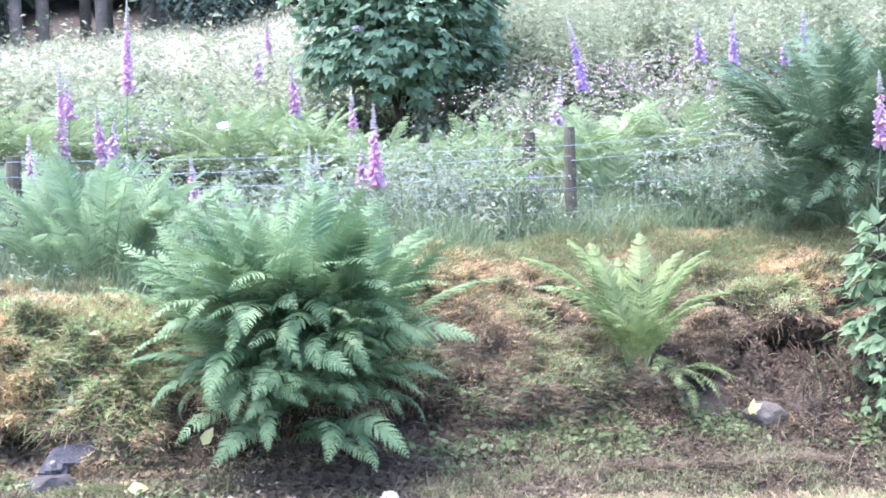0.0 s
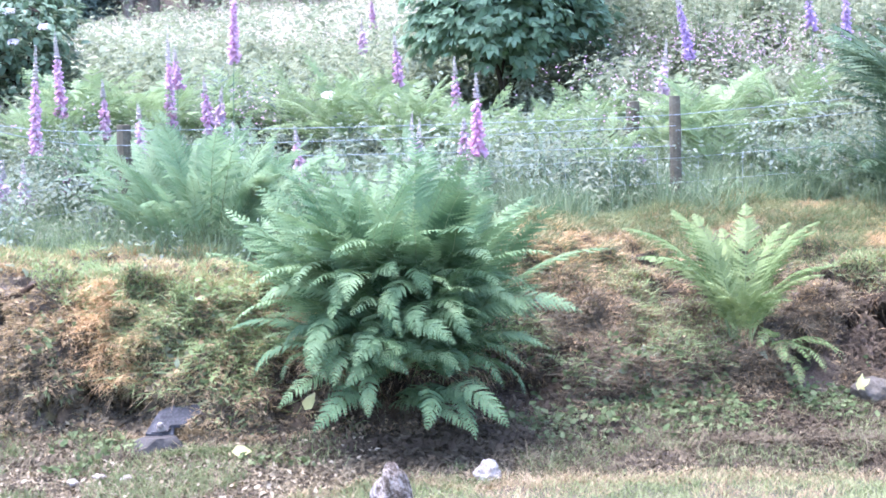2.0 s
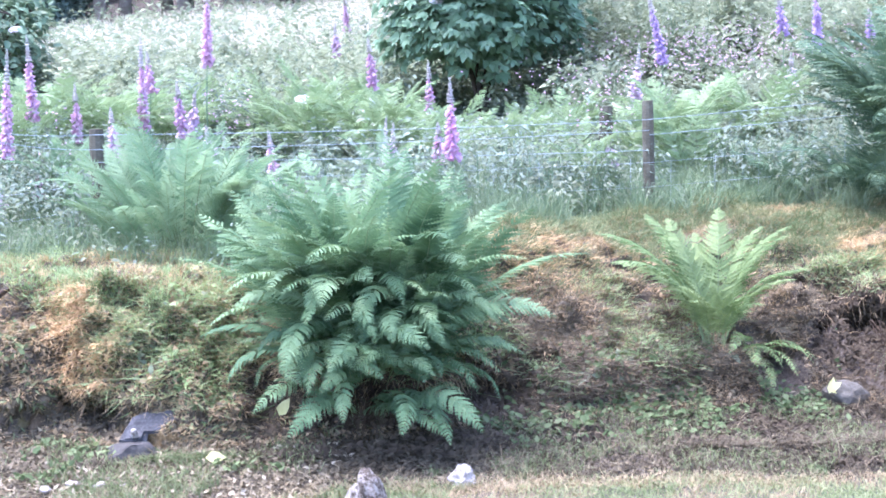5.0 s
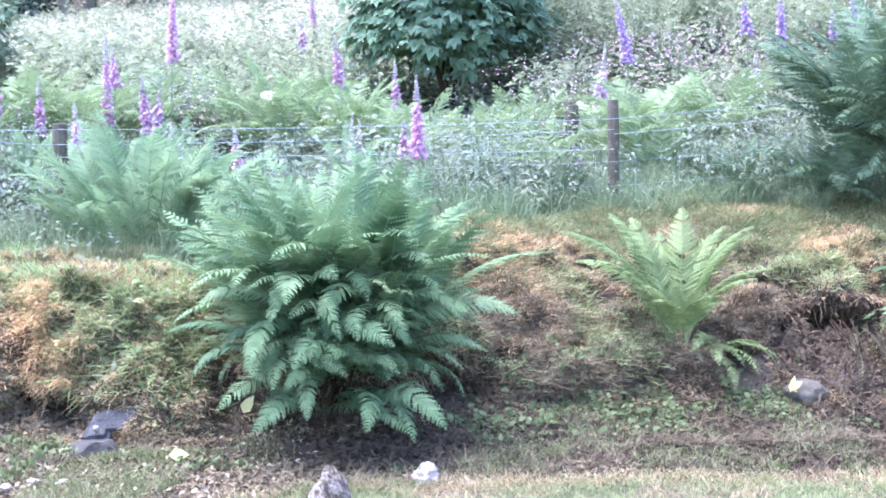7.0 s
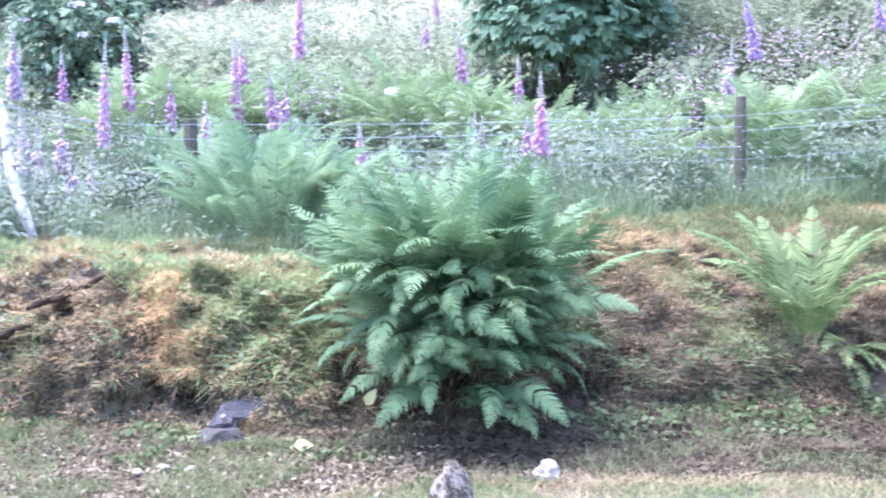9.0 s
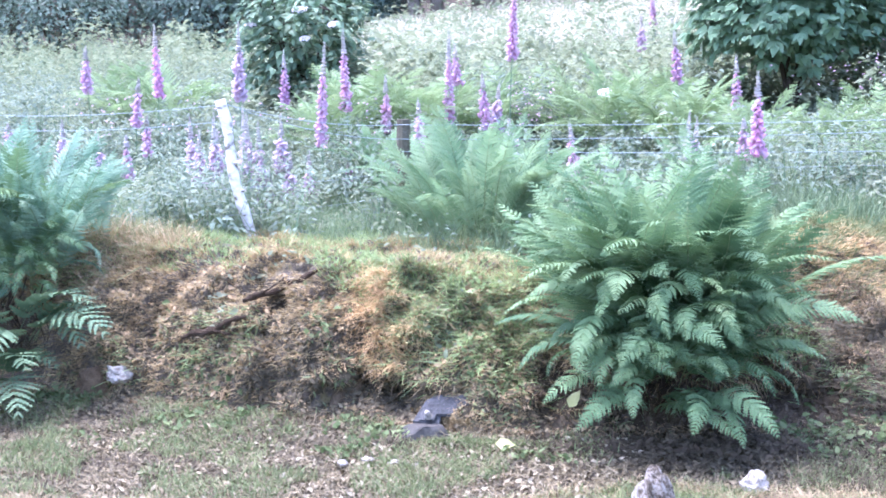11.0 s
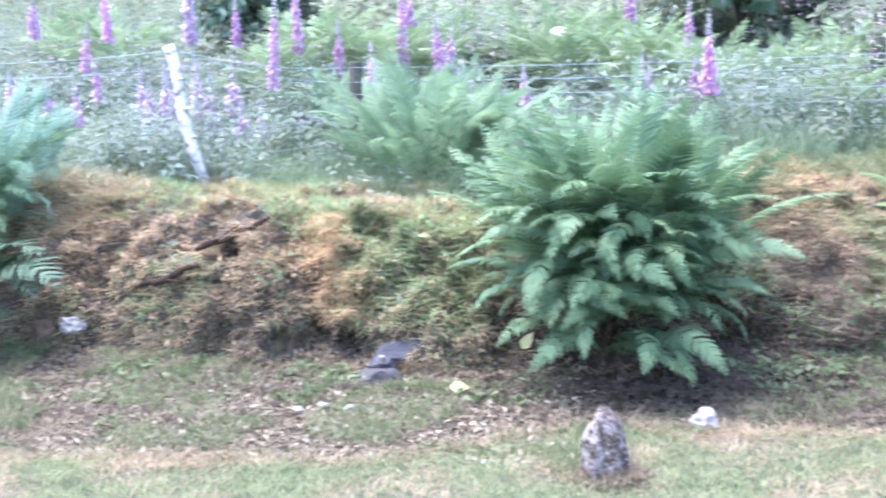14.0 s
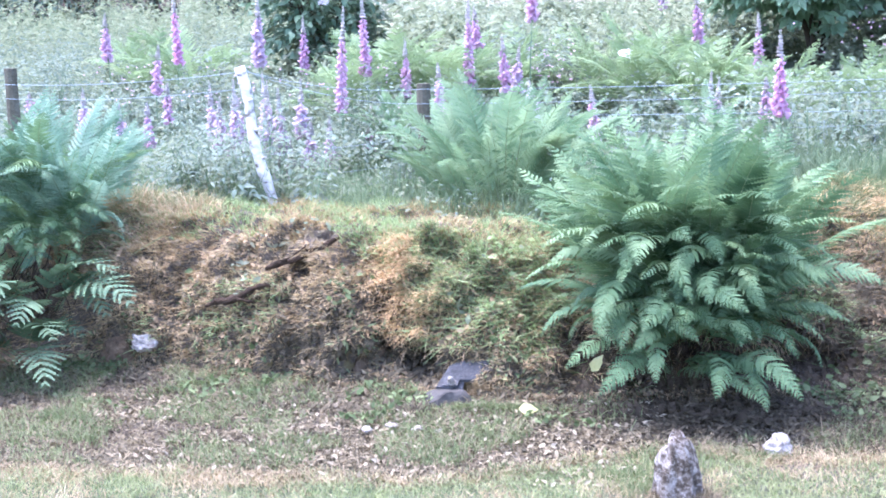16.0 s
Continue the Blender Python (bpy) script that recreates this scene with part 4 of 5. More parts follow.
undergrowth("nettles", "grey-green nettles and campion crowding the fence", M["herb_grey"], 2700, 7.0, 9.2, 0.46, 0.055, 30, 31, 0.42, True, behind_fence, gap=-0.25)
undergrowth("weeds", "pale green weeds along the fence", M["herb"], 3100, 7.0, 11.0, 0.4, 0.052, 30, 32, 0.46, True, behind_fence, gap=-0.3)
undergrowth("field_herbs", "thick pale green herbs covering the field", M["field_herb"], 5600, 10.5, 18, 0.42, 0.078, 36, 33, 0.55)
undergrowth("field_nettles", "grey-green nettles covering the field", M["herb_grey"], 3800, 9.6, 17, 0.4, 0.08, 32, 34, 0.45, fan=(-0.62, 0.1))
undergrowth("far_herbs", "pale sunlit herbs at the top of the field", M["field_herb"], 6000, 17, 29, 0.6, 0.15, 16, 35, 0.6)
undergrowth("brambles", "dense light green bramble thicket on the slope", M["bramble"], 7500, 11.5, 21, 0.85, 0.085, 32, 36, 0.65, fan=(0.12, 0.6), gap=-0.5)
undergrowth("bramble_belt", "light green brambles in front of the meadow", M["bramble"], 2200, 12.5, 17.5, 0.6, 0.11, 22, 37, 0.7, fan=(-0.3, 0.1))


undergrowth("campion_herbs", "rough green herbs under pink campion flowers", M["herb"], 1300, 10.2, 12.4, 0.36, 0.085, 20, 38, 0.5, fan=(0.17, 0.44), gap=-1.5)


def meadow():
    """Tall pale grass at the top of the field, where it lies open to the light."""
    r = rng_of(41)
    n = 26000
    x, y = scatter(r, n, 17.5, 28, -0.2, 0.1)
    z = land(x, y)
    ax = np.stack([r.normal(0, 0.25, n), r.normal(0, 0.25, n), np.ones(n)], 1)
    bend = np.stack([r.normal(0, 0.6, n), r.normal(0, 0.6, n), -0.3 + 0 * x], 1)
    v, f = blades(np.stack([x, y, z], 1), ax, bend, r.uniform(0.5, 0.95, n), 0.022)
    tagged(piece("meadow_grass", Geo().add(v, f).mesh("meadow_grass", [M["meadow"]])), "tall pale grass at the top of the field", "grass", kind="stuff")


meadow()


def flower_specks(name, label, spots, mat, seed, size=0.011, height=0.55):
    r = rng_of(seed)
    P = []
    for x0, y0, rx, ry, n in spots:
        x, y = x0 + r.normal(0, rx, n), y0 + r.normal(0, ry, n)
        P.append(np.stack([x, y, land(x, y) + height * r.uniform(0.75, 1.35, n)], 1))
    P = np.concatenate(P)
    idx = np.repeat(np.arange(len(P)), 4)
    a = np.tile(np.arange(4), len(P)) * 1.57 + np.repeat(r.uniform(0, 6, len(P)), 4)
    ax = np.stack([np.cos(a), np.sin(a) * 0.6 - 0.2, np.sin(a) * 0.7], 1)
    nor = np.array([[0.1, -0.8, 0.6]]) + r.normal(0, 0.3, (len(a), 3))
    v, f = leaf_cloud(P[idx], ax, nor, size * r.uniform(0.7, 1.3, len(a)), 0.8, 0.1, 0.05)
    tagged(piece(name, Geo().add(v, f).mesh(name, [mat])), label, "flowers", kind="stuff")


flower_specks("campion_flowers", "small pink campion flowers scattered through the herbs", ((3.3, 11.2, 0.6, 0.6, 520), (4.2, 11.6, 0.6, 0.6, 340), (2.4, 10.2, 0.5, 0.4, 120), (-0.75, 10.2, 0.13, 0.13, 50),
              (1.95, 8.9, 0.1, 0.1, 30), (-2.7, 9.0, 0.3, 0.2, 40), (-3.9, 9.2, 0.3, 0.2, 30), (-1.9, 8.9, 0.2, 0.1, 16)), M["pink_flower"], 51, 0.0095)


# ---------------------------------------------------------------- shrubs and wood
def shrub(name, x, y, height, width, leaves, leaf, mat, label, seed, lobed=False, low=0.08, category="shrub"):
    """Several stems from the ground, forked limbs and a crown of single leaves in clumps."""
    r = rng_of(seed)
    z0 = float(land(x, y)) - 0.05
    root = empty(name, pose(x, y, z0), label, category)
    ends = []
    for i in range(7):
        g = Geo()
        a = i * 0.9 + r.uniform(0, 0.5)
        t = np.linspace(0, 1, 8)
        reach, up = width * 0.5 * r.uniform(0.4, 0.9), height * r.uniform(0.6, 0.92)
        P = np.stack([np.cos(a) * reach * t ** 1.3, np.sin(a) * reach * t ** 1.3, up * t], 1) + r.normal(0, 0.02, (8, 3)) * t[:, None]
        v, f = tube(P, 0.028 * (1.1 - t) * height / 2.2 + 0.003, 6)
        g.add(v, f)
        for j in range(3, 8):
            ends.append(P[j])
            for _ in range(3):
                d = unit(np.array([r.normal(), r.normal(), r.uniform(-0.1, 0.8)])) * width * 0.2
                q = P[j] + d
                v, f = tube([P[j], P[j] + d * 0.5 + (0, 0, 0.03), q], (0.009, 0.006, 0.003), 4)
                g.add(v, f)
                ends.append(q)
        piece("limb", g.mesh("limb", [M["bark"]]), root)
    ends = np.array(ends)
    # outer shell clumps close the outline
    n2 = 90
    th, ph = r.uniform(0, 6.28, n2), np.arccos(r.uniform(-0.55, 1, n2))
    shell = np.stack([np.cos(th) * np.sin(ph) * width * 0.47, np.sin(th) * np.sin(ph) * width * 0.47, height * (0.54 + 0.44 * np.cos(ph))], 1) * r.uniform(0.82, 1.04, (n2, 1))
    C = np.concatenate([ends, shell])
    c = C[r.integers(0, len(C), leaves)]
    pos = c + r.normal(0, width * 0.065, (leaves, 3))
    pos[:, 2] = np.maximum(pos[:, 2], low * height)
    mid = np.array([0, 0, height * 0.45])
    ax = unit(pos - mid) * np.array([1, 1, 0.4]) + r.normal(0, 0.45, (leaves, 3)) + np.array([0, 0, -0.35])
    nor = unit(pos - mid) * 0.7 + np.array([0, 0, 0.9]) + r.normal(0, 0.3, (leaves, 3))
    L = leaf * r.uniform(0.6, 1.2, leaves)
    g = Geo()
    if lobed:
        axis = unit(ax)
        for turn, k in ((0, 1.0), (0.75, 0.85), (-0.75, 0.85)):
            side = unit(np.cross(nor, axis))
            v, f = leaf_cloud(pos, axis * math.cos(turn) + side * math.sin(turn), nor, L * k, 0.6, 0.15, 0.2)
            g.add(v, f)
    else:
        v, f = leaf_cloud(pos, ax, nor, L, 0.5, 0.25, 0.25, leaf < 0.13)
        g.add(v, f)
    piece("crown", g.mesh("crown", [mat]), root)
    return root


shrub("sycamore_shrub", 1.56, 12.2, 2.35, 1.75, 6400, 0.13, M["shrub"], "dense dark green sycamore shrub standing in the field", 61, True)
shrub("elder_bush", -3.5, 13.6, 1.75, 1.4, 3200, 0.12, M["elder"], "dark green elder bush with white flower heads", 62)
for i, (x, y, h, w) in enumerate(((-13.5, 29, 2.4, 4.5), (-10.0, 30, 2.0, 3.5), (-17, 29.5, 3.0, 5), (-0.6, 29.5, 2.6, 3.2), (1.6, 30, 3.0, 3.5), (5, 29, 3, 4), (9, 28, 3, 4), (13, 28, 3, 4.5), (-6.6, 31, 1.6, 2.5))):
    shrub("wood_edge_bush", x, y, h, w, 4200, 0.15, M["far_shrub"], "dark green bush at the edge of the wood", 70 + i, low=0.05, category="bush")
shrub("sapling", 3.32, 6.0, 1.0, 0.6, 260, 0.115, M["sapling"], "leafy light green sapling hanging over the hollow bank", 90, True, 0.25, "sapling")
shrub("sapling", 3.22, 5.72, 0.72, 0.42, 170, 0.085, M["sapling"], "small leafy sapling at the foot of the bank", 91, True, 0.1, "sapling")


def umbel(x, y, z, r0, label, seed):
    r = rng_of(seed)
    n = 160
    a, d = r.uniform(0, 6.28, n), r0 * np.sqrt(r.random(n))
    pos = np.stack([np.cos(a) * d, np.sin(a) * d, 0.02 * np.cos(d / r0 * 1.5)], 1)
    b = r.uniform(0, 6.28, n)
    v, f = leaf_cloud(pos, np.stack([np.cos(b), np.sin(b), 0.2 + 0 * b], 1), np.array([[0, -0.3, 1.0]]) + r.normal(0, 0.3, (n, 3)), 0.018, 0.9, 0.1, 0.1)
    g = Geo().add(v, f, 0)
    v, f = tube([(0, 0, -0.3), (0, 0, -0.02)], (0.004, 0.003), 5)
    g.add(v, f, 1)
    tagged(piece("flower_head", g.mesh("flower_head", [M["white_flower"], M["stem"]]), None, pose(x, y, z, 25, 0, 0)), label, "flower", "white flower heads")


for i, (x, y, z, s) in enumerate(((-0.13, 10.2, 1.5, 0.07), (1.06, 11.6, 2.33, 0.06), (1.9, 11.65, 2.35, 0.05), (-3.3, 12.95, 2.3, 0.08), (-2.98, 13.1, 2.15, 0.07), (-3.85, 13.0, 2.15, 0.06), (-3.25, 12.9, 2.0, 0.06), (1.5, 11.5, 2.62, 0.06))):
    umbel(x, y, z, s, "flat white elder flower head", 200 + i)


def conifer_meshes(seed, low=5, n=1600):
    r = rng_of(seed)
    t = np.linspace(0, 1, 14)
    P = np.stack([0.1 * np.sin(t * 3 + seed), 0.1 * np.cos(t * 2), 15 * t - 0.3], 1)
    v, f = tube(P, 0.145 * (1.15 - t) + 0.03 * np.exp(-t * 30), 10)
    g = Geo().add(v, f)
    for k in range(16):
        h, a, L = r.uniform(2.2, 7), r.uniform(0, 6.28), r.uniform(0.4, 1.3)
        d = np.array([np.cos(a), np.sin(a), -0.15]) * L
        v, f = tube([(0, 0, h), np.array([0, 0, h]) + d], (0.02, 0.006), 4)
        g.add(v, f)
    trunk = g.mesh("trunk", [M["trunk"]])
    h = r.uniform(low, 15.5, n)
    rad = (16 - h) * 0.26 * np.sqrt(r.random(n))
    a = r.uniform(0, 6.28, n)
    pos = np.stack([np.cos(a) * rad, np.sin(a) * rad, h], 1)
    v, f = leaf_cloud(pos, np.stack([np.cos(a), np.sin(a), -0.4 + 0 * a], 1), np.array([[0, 0, 1.0]]) + r.normal(0, 0.3, (n, 3)), r.uniform(0.5, 1.0, n), 0.4, 0.2, 0.4)
    return trunk, Geo().add(v, f).mesh("crown", [M["far_shrub"]])


CONIFER = [conifer_meshes(s) for s in (1, 2, 3)]
SPRUCE = [conifer_meshes(s, 0.2, 2800) for s in (4, 5)]
r = rng_of(77)
spots = [(-4.96, 31), (-4.45, 31.4), (-3.05, 30.6), (-2.0, 31.5), (-7.5, 31), (-9.4, 32), (-11.6, 31.5), (-6.2, 33)]
for row in range(3):
    for k in range(16):
        spots.append((-34 + k * 4.4 + r.uniform(-1.4, 1.4), 34 + row * 3.2 + r.uniform(-1, 1)))
for k in range(34):
    spots.append((-46 + k * 2.7 + r.uniform(-1, 1), 52 + r.uniform(-2, 3)))
for i, (x, y) in enumerate(spots):
    root = empty("conifer", pose(x, y, float(land(x, y)), r.uniform(-1.5, 1.5), r.uniform(-1.5, 1.5), r.uniform(0, 360)), "straight brown conifer trunk in the dark wood" if y < 48 else "dense dark green spruce deep in the wood", "tree", "trees of the wood")
    a, b = CONIFER[i % 3] if y < 48 else SPRUCE[i % 2]
    piece("trunk", a, root), piece("crown", b, root)


# ---------------------------------------------------------------- grass and growth on the bank and lawn
def on_land(x, y, lift=0.0):
    return surface(x, y) + np.array([0, 0, lift])


def foot_at(x):
    return np.interp(x, FOOT_X, FOOT_Y)


def crest_at(x):
    return np.interp(x, CREST_X, CREST_Y)


def grass(name, label, mat, x, y, length, width, seed, lie=0.5, down=0.0):
    """lie: how far the blades bow over; down: how far they hang down the slope."""
    r = rng_of(seed)
    n = len(x)
    nor = land_normal(x, y)
    fall = np.stack([0 * x, -np.ones(n), 0 * x], 1)
    ax = nor * (1 - 0.6 * down) + fall * down * 0.8 + r.normal(0, 0.35, (n, 3))
    bend = np.stack([r.normal(0, lie, n), r.normal(0, lie, n) - down * 0.5, -0.15 - 0.7 * down * np.ones(n)], 1)
    v, f = blades(on_land(x, y, 0.005), ax, bend, length * r.uniform(0.45, 1.3, n), width * r.uniform(0.7, 1.3, n))
    tagged(piece(name, Geo().add(v, f).mesh(name, [mat])), label, "grass", kind="stuff")


def pick(r, n, x0, x1, y0, y1, keep):
    x, y = r.uniform(x0, x1, n), r.uniform(y0, y1, n)
    k = keep(x, y) & (hollow(x, land(x, y)) < 0.05 + 0.05 * r.random(n) + 0.4 * (r.random(n) < 0.12))
    return x[k], y[k]


r = rng_of(301)


LAWN_X, LAWN_Y = (-3, -1.4, -0.75, -0.45, -0.2, 0.1, 1, 1.6, 2.4, 4), (4.65, 4.68, 4.72, 4.82, 5.05, 5.15, 5.15, 5.1, 5.02, 4.9)


# ellipse below the large fern, where litter is coloured dark for its shade
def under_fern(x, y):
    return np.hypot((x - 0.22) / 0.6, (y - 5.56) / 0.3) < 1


def lawn_edge(x):
    return np.interp(x, LAWN_X, LAWN_Y) + 0.025 * np.sin(x * 9) + 0.015 * np.sin(x * 23)


x, y = pick(r, 130000, -2.8, 2.8, 3.8, 5.3, lambda x, y: (y < lawn_edge(x) + r.normal(0, 0.03, len(x))) & (wob(x, y, 4.1) < 0.25 + r.normal(0, 0.35, len(x))))
grass("lawn", "mown pale green lawn grass", M["lawn"], x, y, 0.03, 0.0032, 302, 1.1)
x, y = pick(r, 60000, -2.8, 2.8, 3.8, 5.3, lambda x, y: (y < lawn_edge(x) + r.normal(0, 0.03, len(x))) & (wob(x, y, 4.1) > 0.1 + r.normal(0, 0.35, len(x))))
grass("lawn_straw", "dry straw-coloured patches in the lawn", M["straw_pale"], x, y, 0.032, 0.0032, 312, 1.5)
x, y = pick(r, 60000, -6, 6, -2.5, 4.6, lambda x, y: ((np.abs(x) > 2.75) | (y < 3.85)) & (np.hypot(x, y - 1.5) + 0.8 * wob(x, y, 1.2) < 2.5 + 3.0 * r.random(len(x)) ** 0.5))
grass("lawn_behind", "mown lawn reaching away from the bank", M["lawn"], x, y, 0.035, 0.009, 313, 1.1)
x, y = np.concatenate([0.0 + r.normal(0, 0.05, 500), -0.06 + r.normal(0, 0.09, 700)]), np.concatenate([4.62 + r.normal(0, 0.05, 500), 4.78 + r.normal(0, 0.05, 700)])
grass("stone_tuft", "longer pale green grass beside a stone", M["dull_grass"], x, y, 0.05, 0.0032, 314, 0.6)
x, y = pick(r, 60000, -3.2, 3.2, 4.7, 6.1, lambda x, y: (y > lawn_edge(x) - 0.1) & (y < foot_at(x) + 0.05) & (wob(x, y, 3.4) + 0.5 * wob(y, x, 8) > 0.25 - 0.25 * (x < -0.5) + 0.5 * (x > 0.9)) & ~under_fern(x, y))
grass("foot_grass", "sparse green grass along the foot of the bank", M["dull_grass"], x, y, 0.045, 0.0045, 303, 0.9)
x, y = pick(r, 190000, -3.9, 4.2, 5.5, 8.3, lambda x, y: (y > foot_at(x) - 0.05) & (y < crest_at(x) + 0.1 * r.random(len(x)) + 0.2 * (x > 0.7)) & (wob(x, y, 5.1) + 0.5 * wob(y, x, 9) < 0.25 + 0.6 * (x > 0.6) + 0.3 * r.random(len(x))) & (land(x, y) + 0.12 * wob(x, y, 4) > (0.3 + 0.12 * (x > 0.6)) * r.random(len(x)) + 0.3 * (x > 0.6) * r.random(len(x)) + 0.12))
grass("dry_grass", "dry brown grass hanging over the bank", M["straw"], x, y, 0.046, 0.0034, 304, 1.0, 0.25)
x, y = pick(r, 80000, -3.9, 3.9, 5.5, 6.9, lambda x, y: (y > foot_at(x) - 0.06) & (land(x, y) < 0.16 + 0.3 * r.random(len(x)) + 0.24 * (x > 0.6)) & (wob(x, y, 6.3) > -0.35))
grass("brown_thatch", "dead brown thatch and rootlets on the lower bank", M["thatch"], x, y, 0.045, 0.0038, 310, 1.0, 0.3)
x, y = pick(r, 120000, -3.9, 4.2, 5.6, 8.1, lambda x, y: (y > foot_at(x) + 0.12) & (y < crest_at(x) + 0.1) & (wob(x + 3, y, 2.7) > 0.1 + 0.35 * (x > 0.8)) & (land(x, y) > 0.25 + 0.2 * r.random(len(x))))
grass("rusty_grass", "rust-coloured moss and dead grass on the bank", M["rust"], x, y, 0.034, 0.0036, 305, 1.0, 0.3)
x, y = pick(r, 90000, -4.4, 5.0, 6.0, 8.2, lambda x, y: (y > crest_at(x) - 0.14 + 0.3 * wob(x, y, 2.4)) & (wob(x, y, 4.1) + 0.4 * wob(y, x, 9) > -0.3) & (r.random(len(x)) > 0.75 * (x > 0.7) + 0.1))
grass("crest_grass", "short green grass along the top of the bank", M["grass"], x, y, 0.07, 0.004, 306, 0.8, 0.15)
x, y = pick(r, 64000, -4.0, 4.2, 5.65, 7.0, lambda x, y: (y > foot_at(x) + 0.05) & (y < crest_at(x)) & (wob(x, y + 5, 2.3) > 0.15 - 0.9 * np.exp(-((x + 0.6) / 0.3) ** 2)))
grass("bank_grass", "tufts of green grass on the bank", M["grass"], x, y, 0.1, 0.004, 307, 0.7, 0.35)
x, y = pick(r, 20000, -4.6, 5.2, 7.2, 9.6, lambda x, y: y > crest_at(x) + 0.75 * (x < 0.8) + 0.05 + 0.25 * wob(x, y, 2))
r2 = rng_of(353)
xa, ya = pick(r2, 16000, 0.7, 4.4, 7.5, 8.9, lambda x, y: (y > crest_at(x) - 0.05 + 0.2 * wob(x, y, 3)) & (wob(x, y + 4, 3.1) > -0.3))
x, y = np.concatenate([x, xa]), np.concatenate([y, ya])
grass("tall_grass", "tall green grass standing along the fence", M["tall_grass"], x, y, 0.26, 0.005, 308, 0.5)


r = rng_of(345)
cx, cy = r.uniform(-2.7, 0.2, 44), r.uniform(4.85, 5.95, 44)
x, y = np.repeat(cx, 90) + r.normal(0, 0.06, 44 * 90), np.repeat(cy, 90) + r.normal(0, 0.05, 44 * 90)
grass("grass_tufts", "small green grass tufts in the leaf litter", M["dull_grass"], x, y, 0.06, 0.0045, 346, 0.6)
xa, ya = pick(r, 42000, -2.6, 2.8, 4.4, 5.25, lambda x, y: (y < lawn_edge(x) + r.normal(0, 0.02, len(x))) & (y > lawn_edge(x) - 0.14 - 0.12 * wob(x, y, 3)))
grass("edge_straw", "pale yellow grass along the lawn's edge", M["straw_pale"], xa, ya, 0.036, 0.0032, 315, 1.3)
x, y = np.concatenate([0.15 + r.normal(0, 0.075, 900), 0.22 + r.normal(0, 0.035, 700)]), np.concatenate([4.5 + r.normal(0, 0.06, 900), 4.55 + r.normal(0, 0.04, 700)])
grass("stone_moss", "brown moss and dead grass round a stone", M["litter"], x, y, 0.06, 0.004, 347, 0.8)
r = rng_of(340)
x, y = r.normal(-2.75, 0.2, 2200), r.normal(6.6, 0.13, 2200)
grass("golden_grass", "long golden dead grass beside a fern", M["straw_pale"], x, y, 0.19, 0.0042, 344, 0.7, 0.3)
x, y = r.normal(-2.85, 0.22, 1600), r.normal(6.72, 0.14, 1600)
grass("bleached_grass", "long bleached yellow grass beside a fern", M["dull_grass"], x, y, 0.2, 0.0042, 341, 0.7, 0.3)


r = rng_of(351)
x, y = pick(r, 40000, -3.4, 0.6, 5.9, 7.6, lambda x, y: (y > crest_at(x) - 0.2 + 0.25 * wob(x, y, 3)) & (wob(x + 2, y, 3.9) + 0.5 * wob(y, x, 8) > -0.1))
grass("crest_straw", "golden dry grass along the top of the bank", M["straw"], x, y, 0.07, 0.0036, 352, 0.9, 0.25)
r = rng_of(348)
x, y = pick(r, 90000, 0.5, 4.2, 6.1, 8.4, lambda x, y: (land(x, y) > 0.48 + 0.22 * r.random(len(x))) & (wob(x, y + 3, 3.6) > -0.35))
grass("yellow_grass", "yellowed green grass on the upper slope", M["dull_grass"], x, y, 0.085, 0.0038, 349, 0.8, 0.25)
x, y = pick(r, 26000, 0.5, 4.2, 6.0, 8.3, lambda x, y: (land(x, y) > 0.35 + 0.15 * r.random(len(x))) & (wob(x + 1, y + 1, 3.1) > 0.05))
grass("pale_straw", "pale dry straw lying on the upper slope", M["straw_pale"], x[::2], y[::2], 0.065, 0.0032, 350, 1.1, 0.25)
r = rng_of(342)
n = 6500
t = r.random(n)
x = -1.22 + 0.16 * t + r.normal(0, 0.05 + 0.05 * t, n)
y = 6.16 - 0.4 * t + r.normal(0, 0.02, n)
grass("straw_tongue", "orange-yellow dry grass hanging in a tongue down the bank", M["tongue"], x, y, 0.065, 0.0034, 343, 0.5, 0.55)


r = rng_of(354)
x, y = np.concatenate([r.normal(1.12, 0.22, 2600), r.normal(3.25, 0.16, 1100)]), np.concatenate([r.normal(7.0, 0.22, 2600), r.normal(7.2, 0.2, 1100)])
k = wob(x * 2, y, 3.3) > -0.35
grass("orange_grass", "patches of orange-yellow dead grass on the slope", M["tongue"], x[k], y[k], 0.085, 0.0034, 355, 0.9, 0.35)


def litter(name, label, mat, n, size, seed, area, keep, flat=0.25, ratio=0.5, lift=0.012, category="leaf litter"):
    r = rng_of(seed)
    x, y = pick(r, n, *area, keep)
    n = len(x)
    a = r.uniform(0, 6.28, n)
    ax = np.stack([np.cos(a), np.sin(a), r.normal(0, flat, n)], 1)
    nor = land_normal(x, y) + r.normal(0, flat, (n, 3))
    v, f = leaf_cloud(on_land(x, y, lift), ax, nor, size * r.uniform(0.5, 1.4, n), ratio, 0.25, 0.1, size > 0.035)
    tagged(piece(name, Geo().add(v, f).mesh(name, [mat])), label, category, kind="stuff")


x, y = pick(r, 18000, -3.3, 3.3, 4.6, 6.1, lambda x, y: (y > lawn_edge(x) - 0.1) & (y < foot_at(x) + 0.1) & (x < 0.9 + 0.3 * r.random(len(x))) & ~under_fern(x, y))
grass("dead_stems", "fine dry stems lying along the bank's foot", M["litter"], x, y, 0.06, 0.0036, 309, 1.2, 0.1)


def y_at(x, z):
    """Where the bank's face reaches height z."""
    ys = np.linspace(5.4, 7.3, 120)
    return ys[np.argmax(land(np.full(120, x), ys) >= z)]


